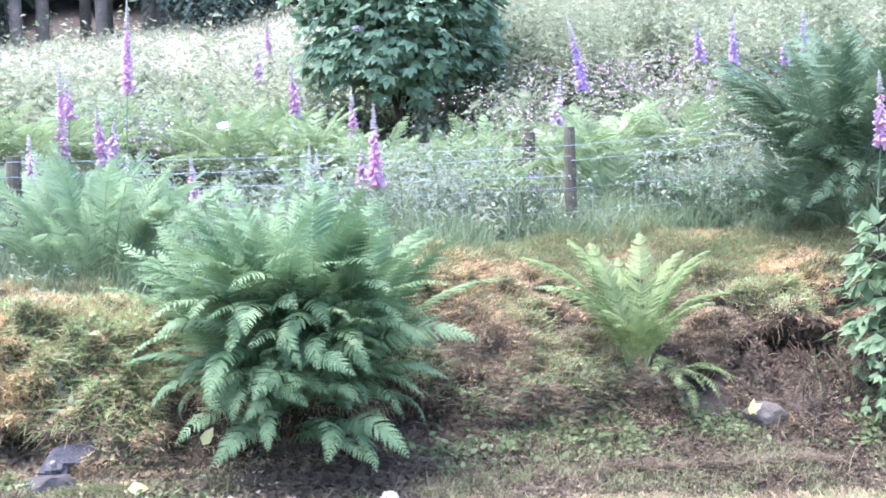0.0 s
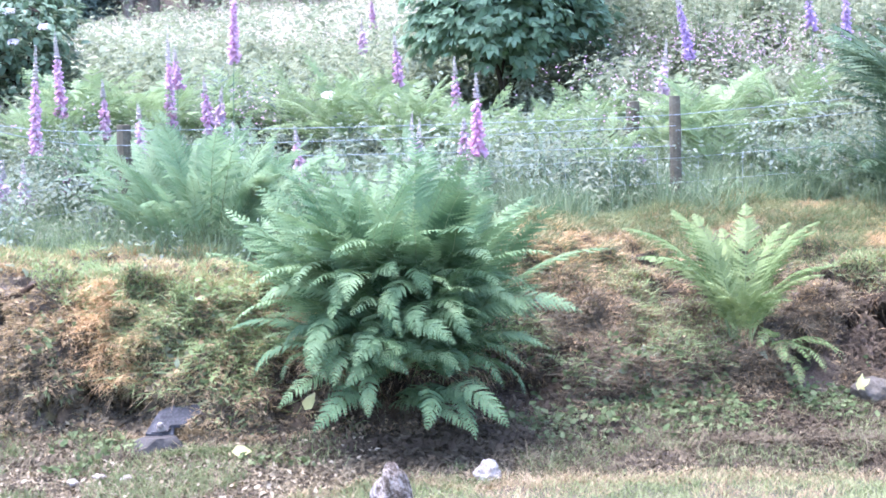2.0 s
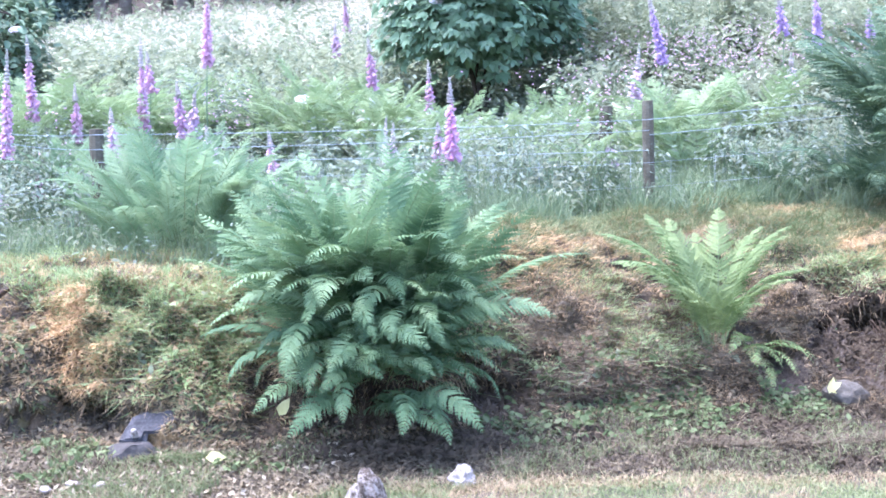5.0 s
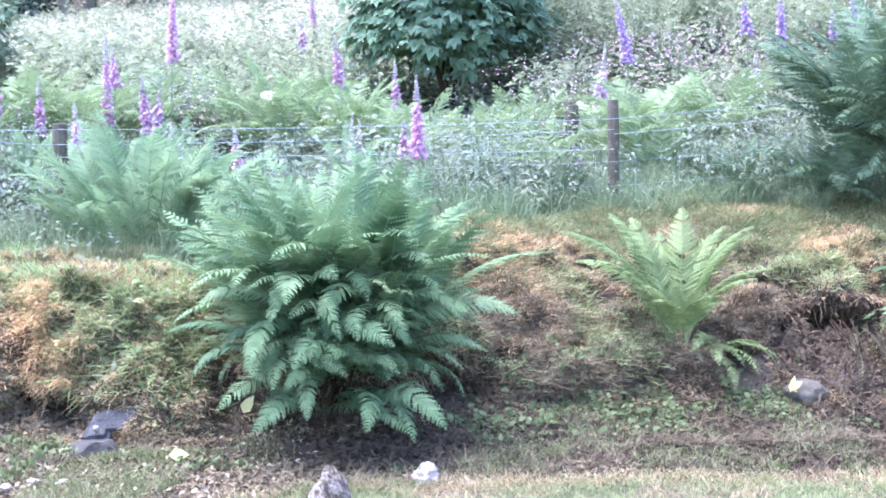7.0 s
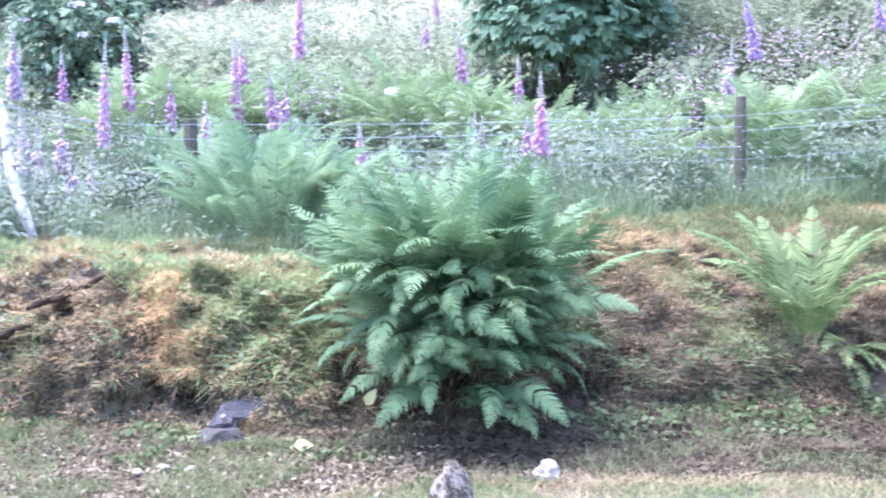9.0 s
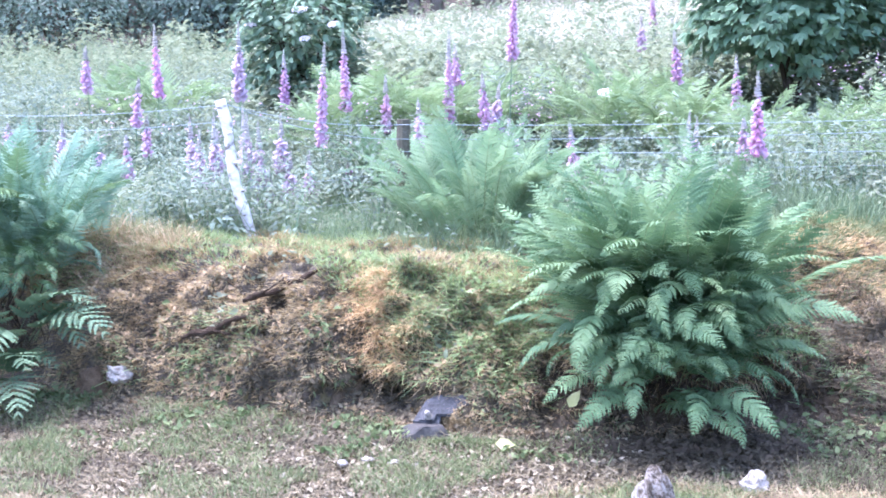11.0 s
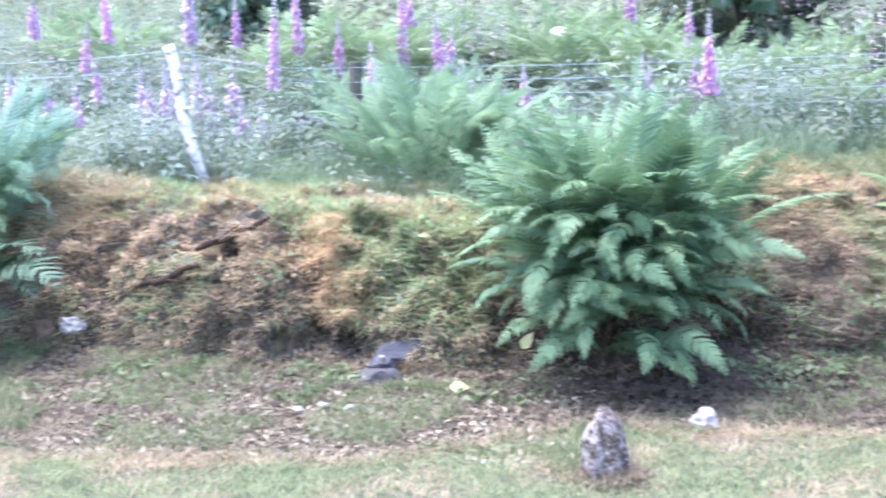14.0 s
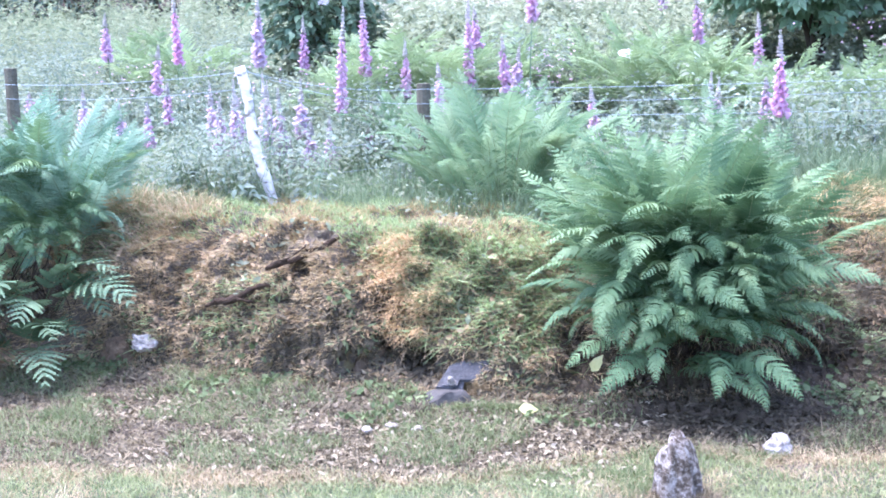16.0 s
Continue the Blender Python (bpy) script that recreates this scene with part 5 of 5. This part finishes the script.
def face_places(r, n, x0, x1, z0, z1):
    """Places spread evenly up the steep face of the bank."""
    x, z = r.uniform(x0, x1, n), r.uniform(z0, z1, n)
    ys = np.linspace(5.45, 7.0, 150)
    return x, ys[np.argmax(land(x[:, None], ys[None]) >= z[:, None], 1)] + r.normal(0, 0.006, n)


def face_litter(name, label, mat, n, size, seed, area, ratio=0.45, patch=-0.6, category="debris", inside=0.05):
    r = rng_of(seed)
    x, y = face_places(r, n, *area)
    k = (wob(x, y * 2, 4.7) > patch) & (hollow(x, land(x, y)) < inside + 0.06 * r.random(n))
    x, y = x[k], y[k]
    n = len(x)
    a = r.uniform(0, 6.28, n)
    out = unit(np.array([[0, -1.0, 0.7]]) + r.normal(0, 0.5, (n, 3)))
    side = unit(np.cross(out, np.array([[0.2, 0.1, 1.0]])))
    ax = side * np.cos(a)[:, None] + np.cross(side, out) * np.sin(a)[:, None]
    v, f = leaf_cloud(on_land(x, y, 0.0) + out * 0.012, ax, out, size * r.uniform(0.4, 1.4, n), ratio, 0.3, 0.2, True)
    tagged(piece(name, Geo().add(v, f).mesh(name, [mat])), label, category, kind="stuff")


face_litter("face_debris", "brown dead leaves and bark crumbs on the steep bank", M["thatch"], 9000, 0.026, 420, (-3.4, 0.0, 0.06, 0.62), 0.32, -0.4)
face_litter("face_leaves", "dark dead leaves on the steep bank", M["dark_litter"], 9000, 0.03, 421, (-3.4, 0.3, 0.05, 0.5), 0.4)
face_litter("face_weeds", "small green weeds rooted in the bank's face", M["dull_grass"], 4200, 0.045, 422, (-3.2, -0.2, 0.05, 0.45), 0.2, 0.25, "weeds")
# the hollow's shade is put into this dark lining
face_litter("hollow_litter", "roots and dead leaves lining the hollow, coloured dark for its shade", M["dead_fern"], 9000, 0.04, 425, (2.55, 3.6, 0.03, 0.6), 0.3, -2, "debris", 1.0)
# shade at the fern's foot is put into the dark litter colour
face_litter("fern_foot_litter", "leaves and soil crumbs in the hollow under a fern, coloured dark for shade", M["dead_fern"], 8000, 0.04, 430, (-0.4, 1.3, 0.02, 0.34), 0.4, -2, "debris", 1.0)
litter("damp_litter", "dark crumbs of leaf mould on bare soil", M["dead_fern"], 16000, 0.03, 431, (1.5, 3.5, 5.1, 6.15), lambda x, y: (y > lawn_edge(x) + 0.12) & (wob(x, y, 3.4) > -0.3), 0.4, 0.45)
r = rng_of(432)
x, y = pick(r, 9000, 0.7, 2.6, 5.0, 6.1, lambda x, y: (y > lawn_edge(x) + 0.05) & (y < foot_at(x) - 0.1) & (wob(x, y, 3.8) + 0.5 * wob(y, x, 9) > -0.15) & ~under_fern(x, y))
grass("foot_weeds", "thin green weeds and stems creeping over the litter", M["dull_grass"], x, y, 0.05, 0.0034, 433, 1.2)
face_litter("slope_debris", "brown dead leaves and bark crumbs on the slope", M["thatch"], 7000, 0.028, 426, (0.5, 3.4, 0.1, 0.6), 0.3, -0.3)
face_litter("root_debris", "dark reddish dead leaves and bracken bits on the slope", M["root_brown"], 6500, 0.034, 427, (0.85, 2.75, 0.14, 0.5), 0.3, -0.2)
r = rng_of(428)
x, y = face_places(r, 19000, 0.85, 2.75, 0.12, 0.6)
k = hollow(x, land(x, y)) < 0.08
x, y = x[k], y[k]
grass("root_tangle", "tangle of reddish brown roots and dead stems on the slope", M["root_brown"], x, y, 0.08, 0.0034, 429, 1.2, 0.35)
r = rng_of(434)
x, y = face_places(r, 9000, -1.12, -0.3, 0.4, 0.72)
grass("lip_grass", "pale yellow-green grass hanging over the bank's lip", M["dull_grass"], x, y, 0.055, 0.0034, 435, 1.0, 0.3)
r = rng_of(423)
x, y = face_places(r, 14000, -3.4, 0.0, 0.08, 0.6)
grass("face_straw", "short dry stems sticking out of the bank", M["straw"], x, y, 0.045, 0.0034, 424, 1.1, 0.4)


def fringe():
    """Dry grass hanging over the upper rims of the hollows."""
    r = rng_of(330)
    P = []
    for hx, hz, w, h, d in HOLLOWS:
        if w >= 0.1:
            for _ in range(int(1000 * w)):
                x = hx + r.normal(0, w * 0.8)
                P.append((x, y_at(x, min(hz + h * r.uniform(0.5, 2.0), 0.62))))
    x, y = np.array(P).T
    n = len(x)
    ax = np.stack([r.normal(0, 0.6, n), r.uniform(-0.9, -0.1, n), r.uniform(-0.7, 0.4, n)], 1)
    bend = np.stack([r.normal(0, 0.5, n), 0.1 + 0 * x, -0.9 + 0 * x], 1)
    v, f = blades(on_land(x, y, 0.01), ax, bend, r.uniform(0.05, 0.13, n), 0.0035)
    tagged(piece("overhanging_grass", Geo().add(v, f).mesh("overhanging_grass", [M["thatch"]])), "dry grass hanging over hollows in the bank", "grass", kind="stuff")


fringe()
# the fern's shade on the ground, given by near-black litter
litter("fern_mould", "leaf mould under the large fern, coloured near black for its shade", M["dark_litter"], 9000, 0.03, 409, (-0.4, 0.85, 5.25, 5.95), under_fern, 0.4, 0.4)
x, y = pick(r, 9000, 0.8, 3.4, 4.9, 6.2, lambda x, y: (y > lawn_edge(x) - 0.05) & (y < foot_at(x) + 0.1))
grass("dark_stems", "dark dead stems lying on dark soil", M["dark_litter"], x, y, 0.06, 0.0036, 311, 1.2, 0.1)
r = rng_of(431)
x, y = pick(r, 420, 0.7, 3.3, 5.0, 6.1, lambda x, y: (y > lawn_edge(x) + 0.02) & (y < foot_at(x) + 0.1))
grass("long_stems", "long pale dead stems lying on the soil", M["litter"], x, y, 0.11, 0.0036, 432, 1.6, 0.1)
# shade under the lip, put into the colour of the leaves that fill it
face_litter("lip_litter", "dead leaves in hollows under the bank's lip, coloured dark for shade", M["dark_litter"], 5000, 0.036, 433, (-1.75, -0.8, 0.02, 0.3), 0.4, -2, "debris", 1.0)
litter("damp_litter", "dark leaf litter on bare soil", M["dark_litter"], 26000, 0.03, 406, (-3.3, 3.4, 4.7, 6.3), lambda x, y: (y > lawn_edge(x) - 0.05) & (y < foot_at(x) + 0.2), 0.35, 0.35)
litter("leaf_litter", "brown dead leaves and stems littering the ground", M["litter"], 42000, 0.03, 401, (-3.4, 3.4, 4.6, 6.3), lambda x, y: (y > lawn_edge(x) - 0.12) & (y < foot_at(x) + 0.2) & ~under_fern(x, y) & (r.random(len(x)) > 0.66 * (x > 0.8 + 0.3 * r.random(len(x))) + 0.2 * (x > 1.8 + 0.4 * r.random(len(x)))), 0.3, 0.3)
litter("bank_debris", "brown dead leaves and clods caught on the bank", M["litter"], 24000, 0.03, 405, (-3.8, 3.8, 5.55, 7.1), lambda x, y: (y > foot_at(x) - 0.05) & (y < foot_at(x) + 0.25 + 1.0 * r.random(len(x)) ** 1.5) & (wob(x, y, 4.3) > -0.5 + 0.6 * (x > 0.6)), 0.7, 0.45, 0.02)
litter("pale_litter", "pale fallen leaves scattered by the lawn", M["pale_leaf"], 3800, 0.03, 402, (-2.6, 0.1, 4.62, 5.6), lambda x, y: (wob(x, y, 2) > -0.2 - 0.5 * np.exp(-((x + 0.9) / 0.5) ** 2)), 0.5, 0.5)
litter("creeper", "small round green creeper leaves at the bank's foot", M["ivy"], 32000, 0.036, 403, (-3.4, 3.3, 5.3, 6.3), lambda x, y: (y > foot_at(x) - (0.62 - 0.22 * (x > 0.5)) * r.random(len(x)) ** 1.4) & (y < foot_at(x) + (0.3 + 0.24 * (x > 0.5)) * r.random(len(x))) & (wob(x, y, 4.5) + 0.5 * wob(y, x, 11) > -0.42 + 0.82 * (x < 0.3) + 0.5 * (x > 1.9)) & ~under_fern(x, y), 0.55, 0.6, 0.025, "creeper")
litter("bank_weeds", "small green weeds growing out of the bank", M["herb"], 2600, 0.045, 404, (-3.4, 3.4, 5.7, 6.6), lambda x, y: (y > foot_at(x)) & (y < crest_at(x)) & (wob(x, y + 2, 3.3) > 0.42), 0.6, 0.5, 0.03, "weeds")
litter("clover", "small light green clover leaves on the bank beside a fern", M["grass"], 1500, 0.028, 407, (-1.0, -0.2, 5.6, 6.2), lambda x, y: np.exp(-((x + 0.6) / 0.22) ** 2) > 0.25 + 0.7 * r.random(len(x)), 0.6, 0.7, 0.025, "weeds")
litter("foot_clods", "reddish brown clods and bark crumbs on the bank", M["thatch"], 16000, 0.034, 408, (-3.4, 3.4, 5.6, 6.6), lambda x, y: (y > foot_at(x)) & (y < crest_at(x) - 0.1) & (x < 0.4) & (wob(x, y + 1, 5.3) > 0.0), 0.9, 0.6, 0.02, "debris")


# ---------------------------------------------------------------- stones, sticks and roots
def stone(name, x, y, z, size, mat, label, seed, turn=(0, 0, 0), rough=0.22, flat=False, taper=0.0, cuts=0, blunt=1.0):
    """A lump of rock, worn by noise and split by flat cuts."""
    q = rng_of(seed + 900)
    planes = [(Vector(unit(q.normal(0, 1, 3))), q.uniform(0.55, 0.85)) for _ in range(cuts)]
    bm = bmesh.new()
    bmesh.ops.create_icosphere(bm, subdivisions=4, radius=1.0)
    for v in bm.verts:
        p = v.co.copy()
        k = 1 + rough * noise.noise(p * 1.3 + Vector((seed, 0, 0))) + rough * 0.5 * noise.noise(p * 3.1 + Vector((0, seed, 0))) + rough * 0.2 * noise.noise(p * 8)
        for nrm, far in planes:
            p -= nrm * max(0.0, p.dot(nrm) - far)
        p *= k
        p.z = math.copysign(abs(p.z) ** blunt, p.z)
        p.x, p.y = p.x * (1 - taper * p.z), p.y * (1 - taper * p.z)
        if flat:
            p.x, p.y = math.copysign(abs(p.x) ** 0.75, p.x), math.copysign(abs(p.y) ** 0.75, p.y)
            p.z = max(-0.6, min(0.6, p.z)) + 0.08 * round(2.5 * noise.noise(Vector((p.x * 1.5, p.y * 1.5, seed))))
        v.co = Vector((p.x * size[0], p.y * size[1], p.z * size[2]))
    me = bpy.data.meshes.new(name)
    bm.to_mesh(me)
    bm.free()
    for p in me.polygons:
        p.use_smooth = not flat and cuts == 0
    me.materials.append(mat)
    return tagged(piece(name, me, None, pose(x, y, z, *turn)), label, "stone")


def slab(x, y, z, outline, thick, turn, mat, label, seed):
    """A split slate: a rough outline in two uneven leaves."""
    bm = bmesh.new()
    r = rng_of(seed)
    for k, (lift, shrink) in enumerate(((0, 1.0), (thick, 0.86))):
        low = [bm.verts.new((px * shrink + 0.012 * k, py * shrink - 0.006 * k, lift)) for px, py in outline]
        top = [bm.verts.new((v.co.x * 0.97 + r.normal(0, 0.002), v.co.y * 0.97 + r.normal(0, 0.002), lift + thick * 0.96 + r.normal(0, 0.002))) for v in low]
        n = len(low)
        bm.faces.new(top), bm.faces.new(low[::-1])
        for i in range(n):
            bm.faces.new((low[i], low[(i + 1) % n], top[(i + 1) % n], top[i]))
    bmesh.ops.bevel(bm, geom=list(bm.edges), offset=0.001, segments=1, affect="EDGES")
    bmesh.ops.triangulate(bm, faces=list(bm.faces))
    me = bpy.data.meshes.new("slate")
    bm.to_mesh(me)
    bm.free()
    me.materials.append(mat)
    return tagged(piece("slate", me, None, pose(x, y, z, *turn)), label, "stone", "slates in the bank")


slab(-0.81, 5.63, 0.17, ((-0.13, -0.07), (-0.05, -0.085), (-0.035, -0.045), (0.04, -0.055), (0.135, 0.0), (0.12, 0.06), (0.03, 0.075), (-0.06, 0.05), (-0.09, 0.0)), 0.009, (40, -6, 4), M["slate"], "pale blue-grey slate slab sticking out of the bank", 11)
slab(-0.86, 5.6, 0.12, ((-0.06, -0.04), (0.03, -0.05), (0.06, 0.0), (0.02, 0.035), (-0.04, 0.03)), 0.008, (62, -22, 10), M["slate"], "broken blue-grey slate under a larger slab", 12)
stone("stone", -0.875, 5.53, 0.06, (0.125, 0.08, 0.085), M["dark_stone"], "smooth dark grey stone lying at the bank's foot", 13, (10, 4, -8), 0.12, cuts=5)
stone("stone", -1.33, 5.93, 0.15, (0.085, 0.1, 0.12), M["earth_stone"], "brown earthy stone standing out under the bank's lip", 23, (0, 8, 20), 0.55)
stone("stone", -0.73, 5.64, 0.1, (0.075, 0.06, 0.085), M["clod"], "mossy orange-brown clod beside a slate", 24, (0, 0, 10), 0.4)
stone("pebble", -0.855, 5.555, 0.155, (0.022, 0.012, 0.02), M["quartz"], "white quartz fleck lying on a slate", 21, (20, 30, 0), 0.4)
stone("quartz_stone", -2.49, 5.94, 0.205, (0.082, 0.055, 0.048), M["quartz"], "white quartz stone set in the bank", 14, (10, 20, 0), 0.4, cuts=12)
stone("stone", -2.67, 6.03, 0.11, (0.1, 0.1, 0.11), M["earth_stone"], "rounded brown stone at the foot of the bank", 15, (0, 0, 20), 0.25, cuts=7)
stone("stone", 2.58, 5.97, 0.075, (0.13, 0.085, 0.1), M["stone"], "grey stone beside a dark hole in the bank", 16, (10, 12, 10), 0.2, cuts=6)
stone("stone", -0.52, 5.9, 0.3, (0.05, 0.05, 0.04), M["slate"], "small grey stone in the bank", 17, (0, 0, 0), 0.2)
stone("lichened_stone", 0.14, 4.57, 0.035, (0.09, 0.08, 0.215), M["lichen_stone"], "upright mottled white and brown stone in the lawn", 18, (0, -4, 0), 0.36, taper=0.3, blunt=0.68)
stone("white_stone", 0.555, 5.12, 0.016, (0.062, 0.045, 0.06), M["pale_stone"], "small white stone at the lawn's edge", 19, (0, 24, 0), 0.4, cuts=5)
stone("stone", -1.35, 5.95, 0.1, (0.1, 0.08, 0.06), M["stone"], "brown stone in the hollow of the bank", 20, (0, 0, 30), 0.3)
for i, (x, y) in enumerate(((-1.08, 5.28), (-0.96, 5.25), (-0.86, 5.22), (-1.18, 5.22))):
    stone("pebble", x, y, 0.022, (0.03, 0.022, 0.014), M["quartz"], "small white pebble on the ground", 30 + i, (0, 0, 40 * i), 0.2)


def stick(points, radii, label, mat="bark", name="stick"):
    """A gnarled stick or root through points."""
    p, q = np.array(points), np.array(radii)
    t, u = np.linspace(0, 1, len(p)), np.linspace(0, 1, 16)
    line = np.stack([np.interp(u, t, p[:, k]) for k in range(3)], 1)
    v, f = tube(line, np.interp(u, t, q), 9)
    side = v[:144] - np.repeat(line, 9, 0)
    v[:144] += side * (0.7 * value_noise(v[:144] * 38.0) + 0.4 * value_noise(v[:144] * 90.0))[:, None]
    tagged(piece(name, Geo().add(v, f).mesh(name, [M[mat]])), label, "stick")


stick([(-2.12, 5.86, 0.415), (-2.04, 5.86, 0.445), (-1.99, 5.85, 0.45), (-1.93, 5.87, 0.475), (-1.87, 5.87, 0.51), (-1.8, 5.9, 0.52)], (0.006, 0.017, 0.02, 0.014, 0.016, 0.005), "dark dead root lying on the bank", "root", "root")
stick([(-1.99, 5.86, 0.46), (-1.92, 5.85, 0.452), (-1.86, 5.86, 0.44)], (0.008, 0.007, 0.004), "short dark rootlet on the bank", "root", "root")
stick([(-1.83, 5.95, 0.59), (-1.77, 5.94, 0.615), (-1.7, 5.97, 0.625), (-1.62, 6.0, 0.665), (-1.55, 6.04, 0.69), (-1.47, 6.1, 0.735)], (0.008, 0.019, 0.016, 0.02, 0.012, 0.006), "dark dead root above a hole in the bank", "root", "root")
stick([(-1.74, 5.95, 0.63), (-1.69, 5.94, 0.655), (-1.63, 5.98, 0.7)], (0.009, 0.007, 0.004), "forked dark rootlet above a hole", "root", "root")
stick([(-2.3, 5.78, 0.06), (-2.2, 5.77, 0.07), (-2.1, 5.75, 0.075)], (0.008, 0.009, 0.006), "short grey stick on the ground")


def hanging_roots(name, x0, x1, y, z0, z1, n, seed, label):
    r = rng_of(seed)
    root = empty(name, pose((x0 + x1) / 2, y, z1), label, "roots")
    for _ in range(n):
        x = r.uniform(x0, x1) - (x0 + x1) / 2
        L = (z1 - z0) * r.uniform(0.4, 1)
        P = [(x, 0.08, r.uniform(-0.05, 0.05)), (x + r.normal(0, 0.03), r.normal(-0.04, 0.03), -L * 0.3), (x + r.normal(0, 0.05), r.normal(-0.03, 0.03), -L * 0.65), (x + r.normal(0, 0.07), r.normal(0, 0.03), -L)]
        v, f = tube(P, (0.004, 0.0035, 0.003, 0.0015), 4)
        piece("dead_stalk", Geo().add(v, f).mesh("dead_stalk", [M["root"]]), root)


hanging_roots("dead_fern_stalks", -3.5, -2.95, 6.12, 0.15, 0.6, 16, 501, "brown dead fern stalks hanging below a fern")
hanging_roots("hanging_roots", 2.75, 3.15, 6.02, 0.12, 0.42, 14, 502, "brown roots hanging in the hollow bank")
hanging_roots("dead_fern_stalks", -0.15, 0.5, 5.66, 0.0, 0.3, 14, 503, "brown dead stalks under the large fern")
hanging_roots("dead_fern_stalks", 4.0, 4.6, 7.6, 0.75, 1.15, 16, 504, "brown dead stalks under a dark fern")


def dead_fronds(x, y, z, n, wide, size, seed, label):
    """Withered brown fronds that hang from a crown."""
    r = rng_of(seed)
    root = empty("dead_fern", pose(x, y, z), label, "fern", "dead ferns on the bank")
    for _ in range(n):
        s = size * r.uniform(0.6, 1.1)
        piece("frond", FRONDS["dead"][int(r.integers(6, 8))], root, pose(r.uniform(-wide, wide), r.uniform(-0.04, 0.05), r.uniform(-0.1, 0.05), r.uniform(-30, 30), r.uniform(20, 55), r.uniform(215, 325)) @ Matrix.Diagonal((s, s, s, 1)))


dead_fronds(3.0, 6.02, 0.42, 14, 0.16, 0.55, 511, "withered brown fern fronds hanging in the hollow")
dead_fronds(-3.25, 6.2, 0.5, 14, 0.2, 0.6, 512, "withered brown fronds under a green fern")
dead_fronds(0.2, 5.7, 0.25, 10, 0.3, 0.45, 513, "withered brown fronds under the large fern")


def single_leaf(x, y, z, size, turn, label, mat="yellow_leaf", ratio=0.6):
    v, f = leaf_cloud(np.zeros((1, 3)), np.array([[1.0, 0, 0]]), np.array([[0, 0, 1.0]]), size, ratio, 0.3, 0.15, True)
    ob = piece("fallen_leaf", Geo().add(v, f).mesh("fallen_leaf", [M[mat]]), None, pose(x, y, z, *turn))
    tagged(ob, label, "leaf", "fallen leaves")


single_leaf(-0.53, 5.36, 0.09, 0.09, (50, 0, 10), "yellow fallen leaf on the ground")
single_leaf(-0.22, 5.6, 0.2, 0.09, (70, -60, 0), "yellow-green leaf against the bank")
for dz, tn in ((0.0, -30), (0.012, 20), (-0.01, -75)):
    single_leaf(2.46, 5.88 + dz, 0.15 + dz, 0.085, (60, tn, 10), "pale yellow-green leaf by the stone", "yellow_leaf", 0.42)
single_leaf(0.05, 5.5, 0.05, 0.07, (40, 0, 160), "yellowing leaf under the fern")
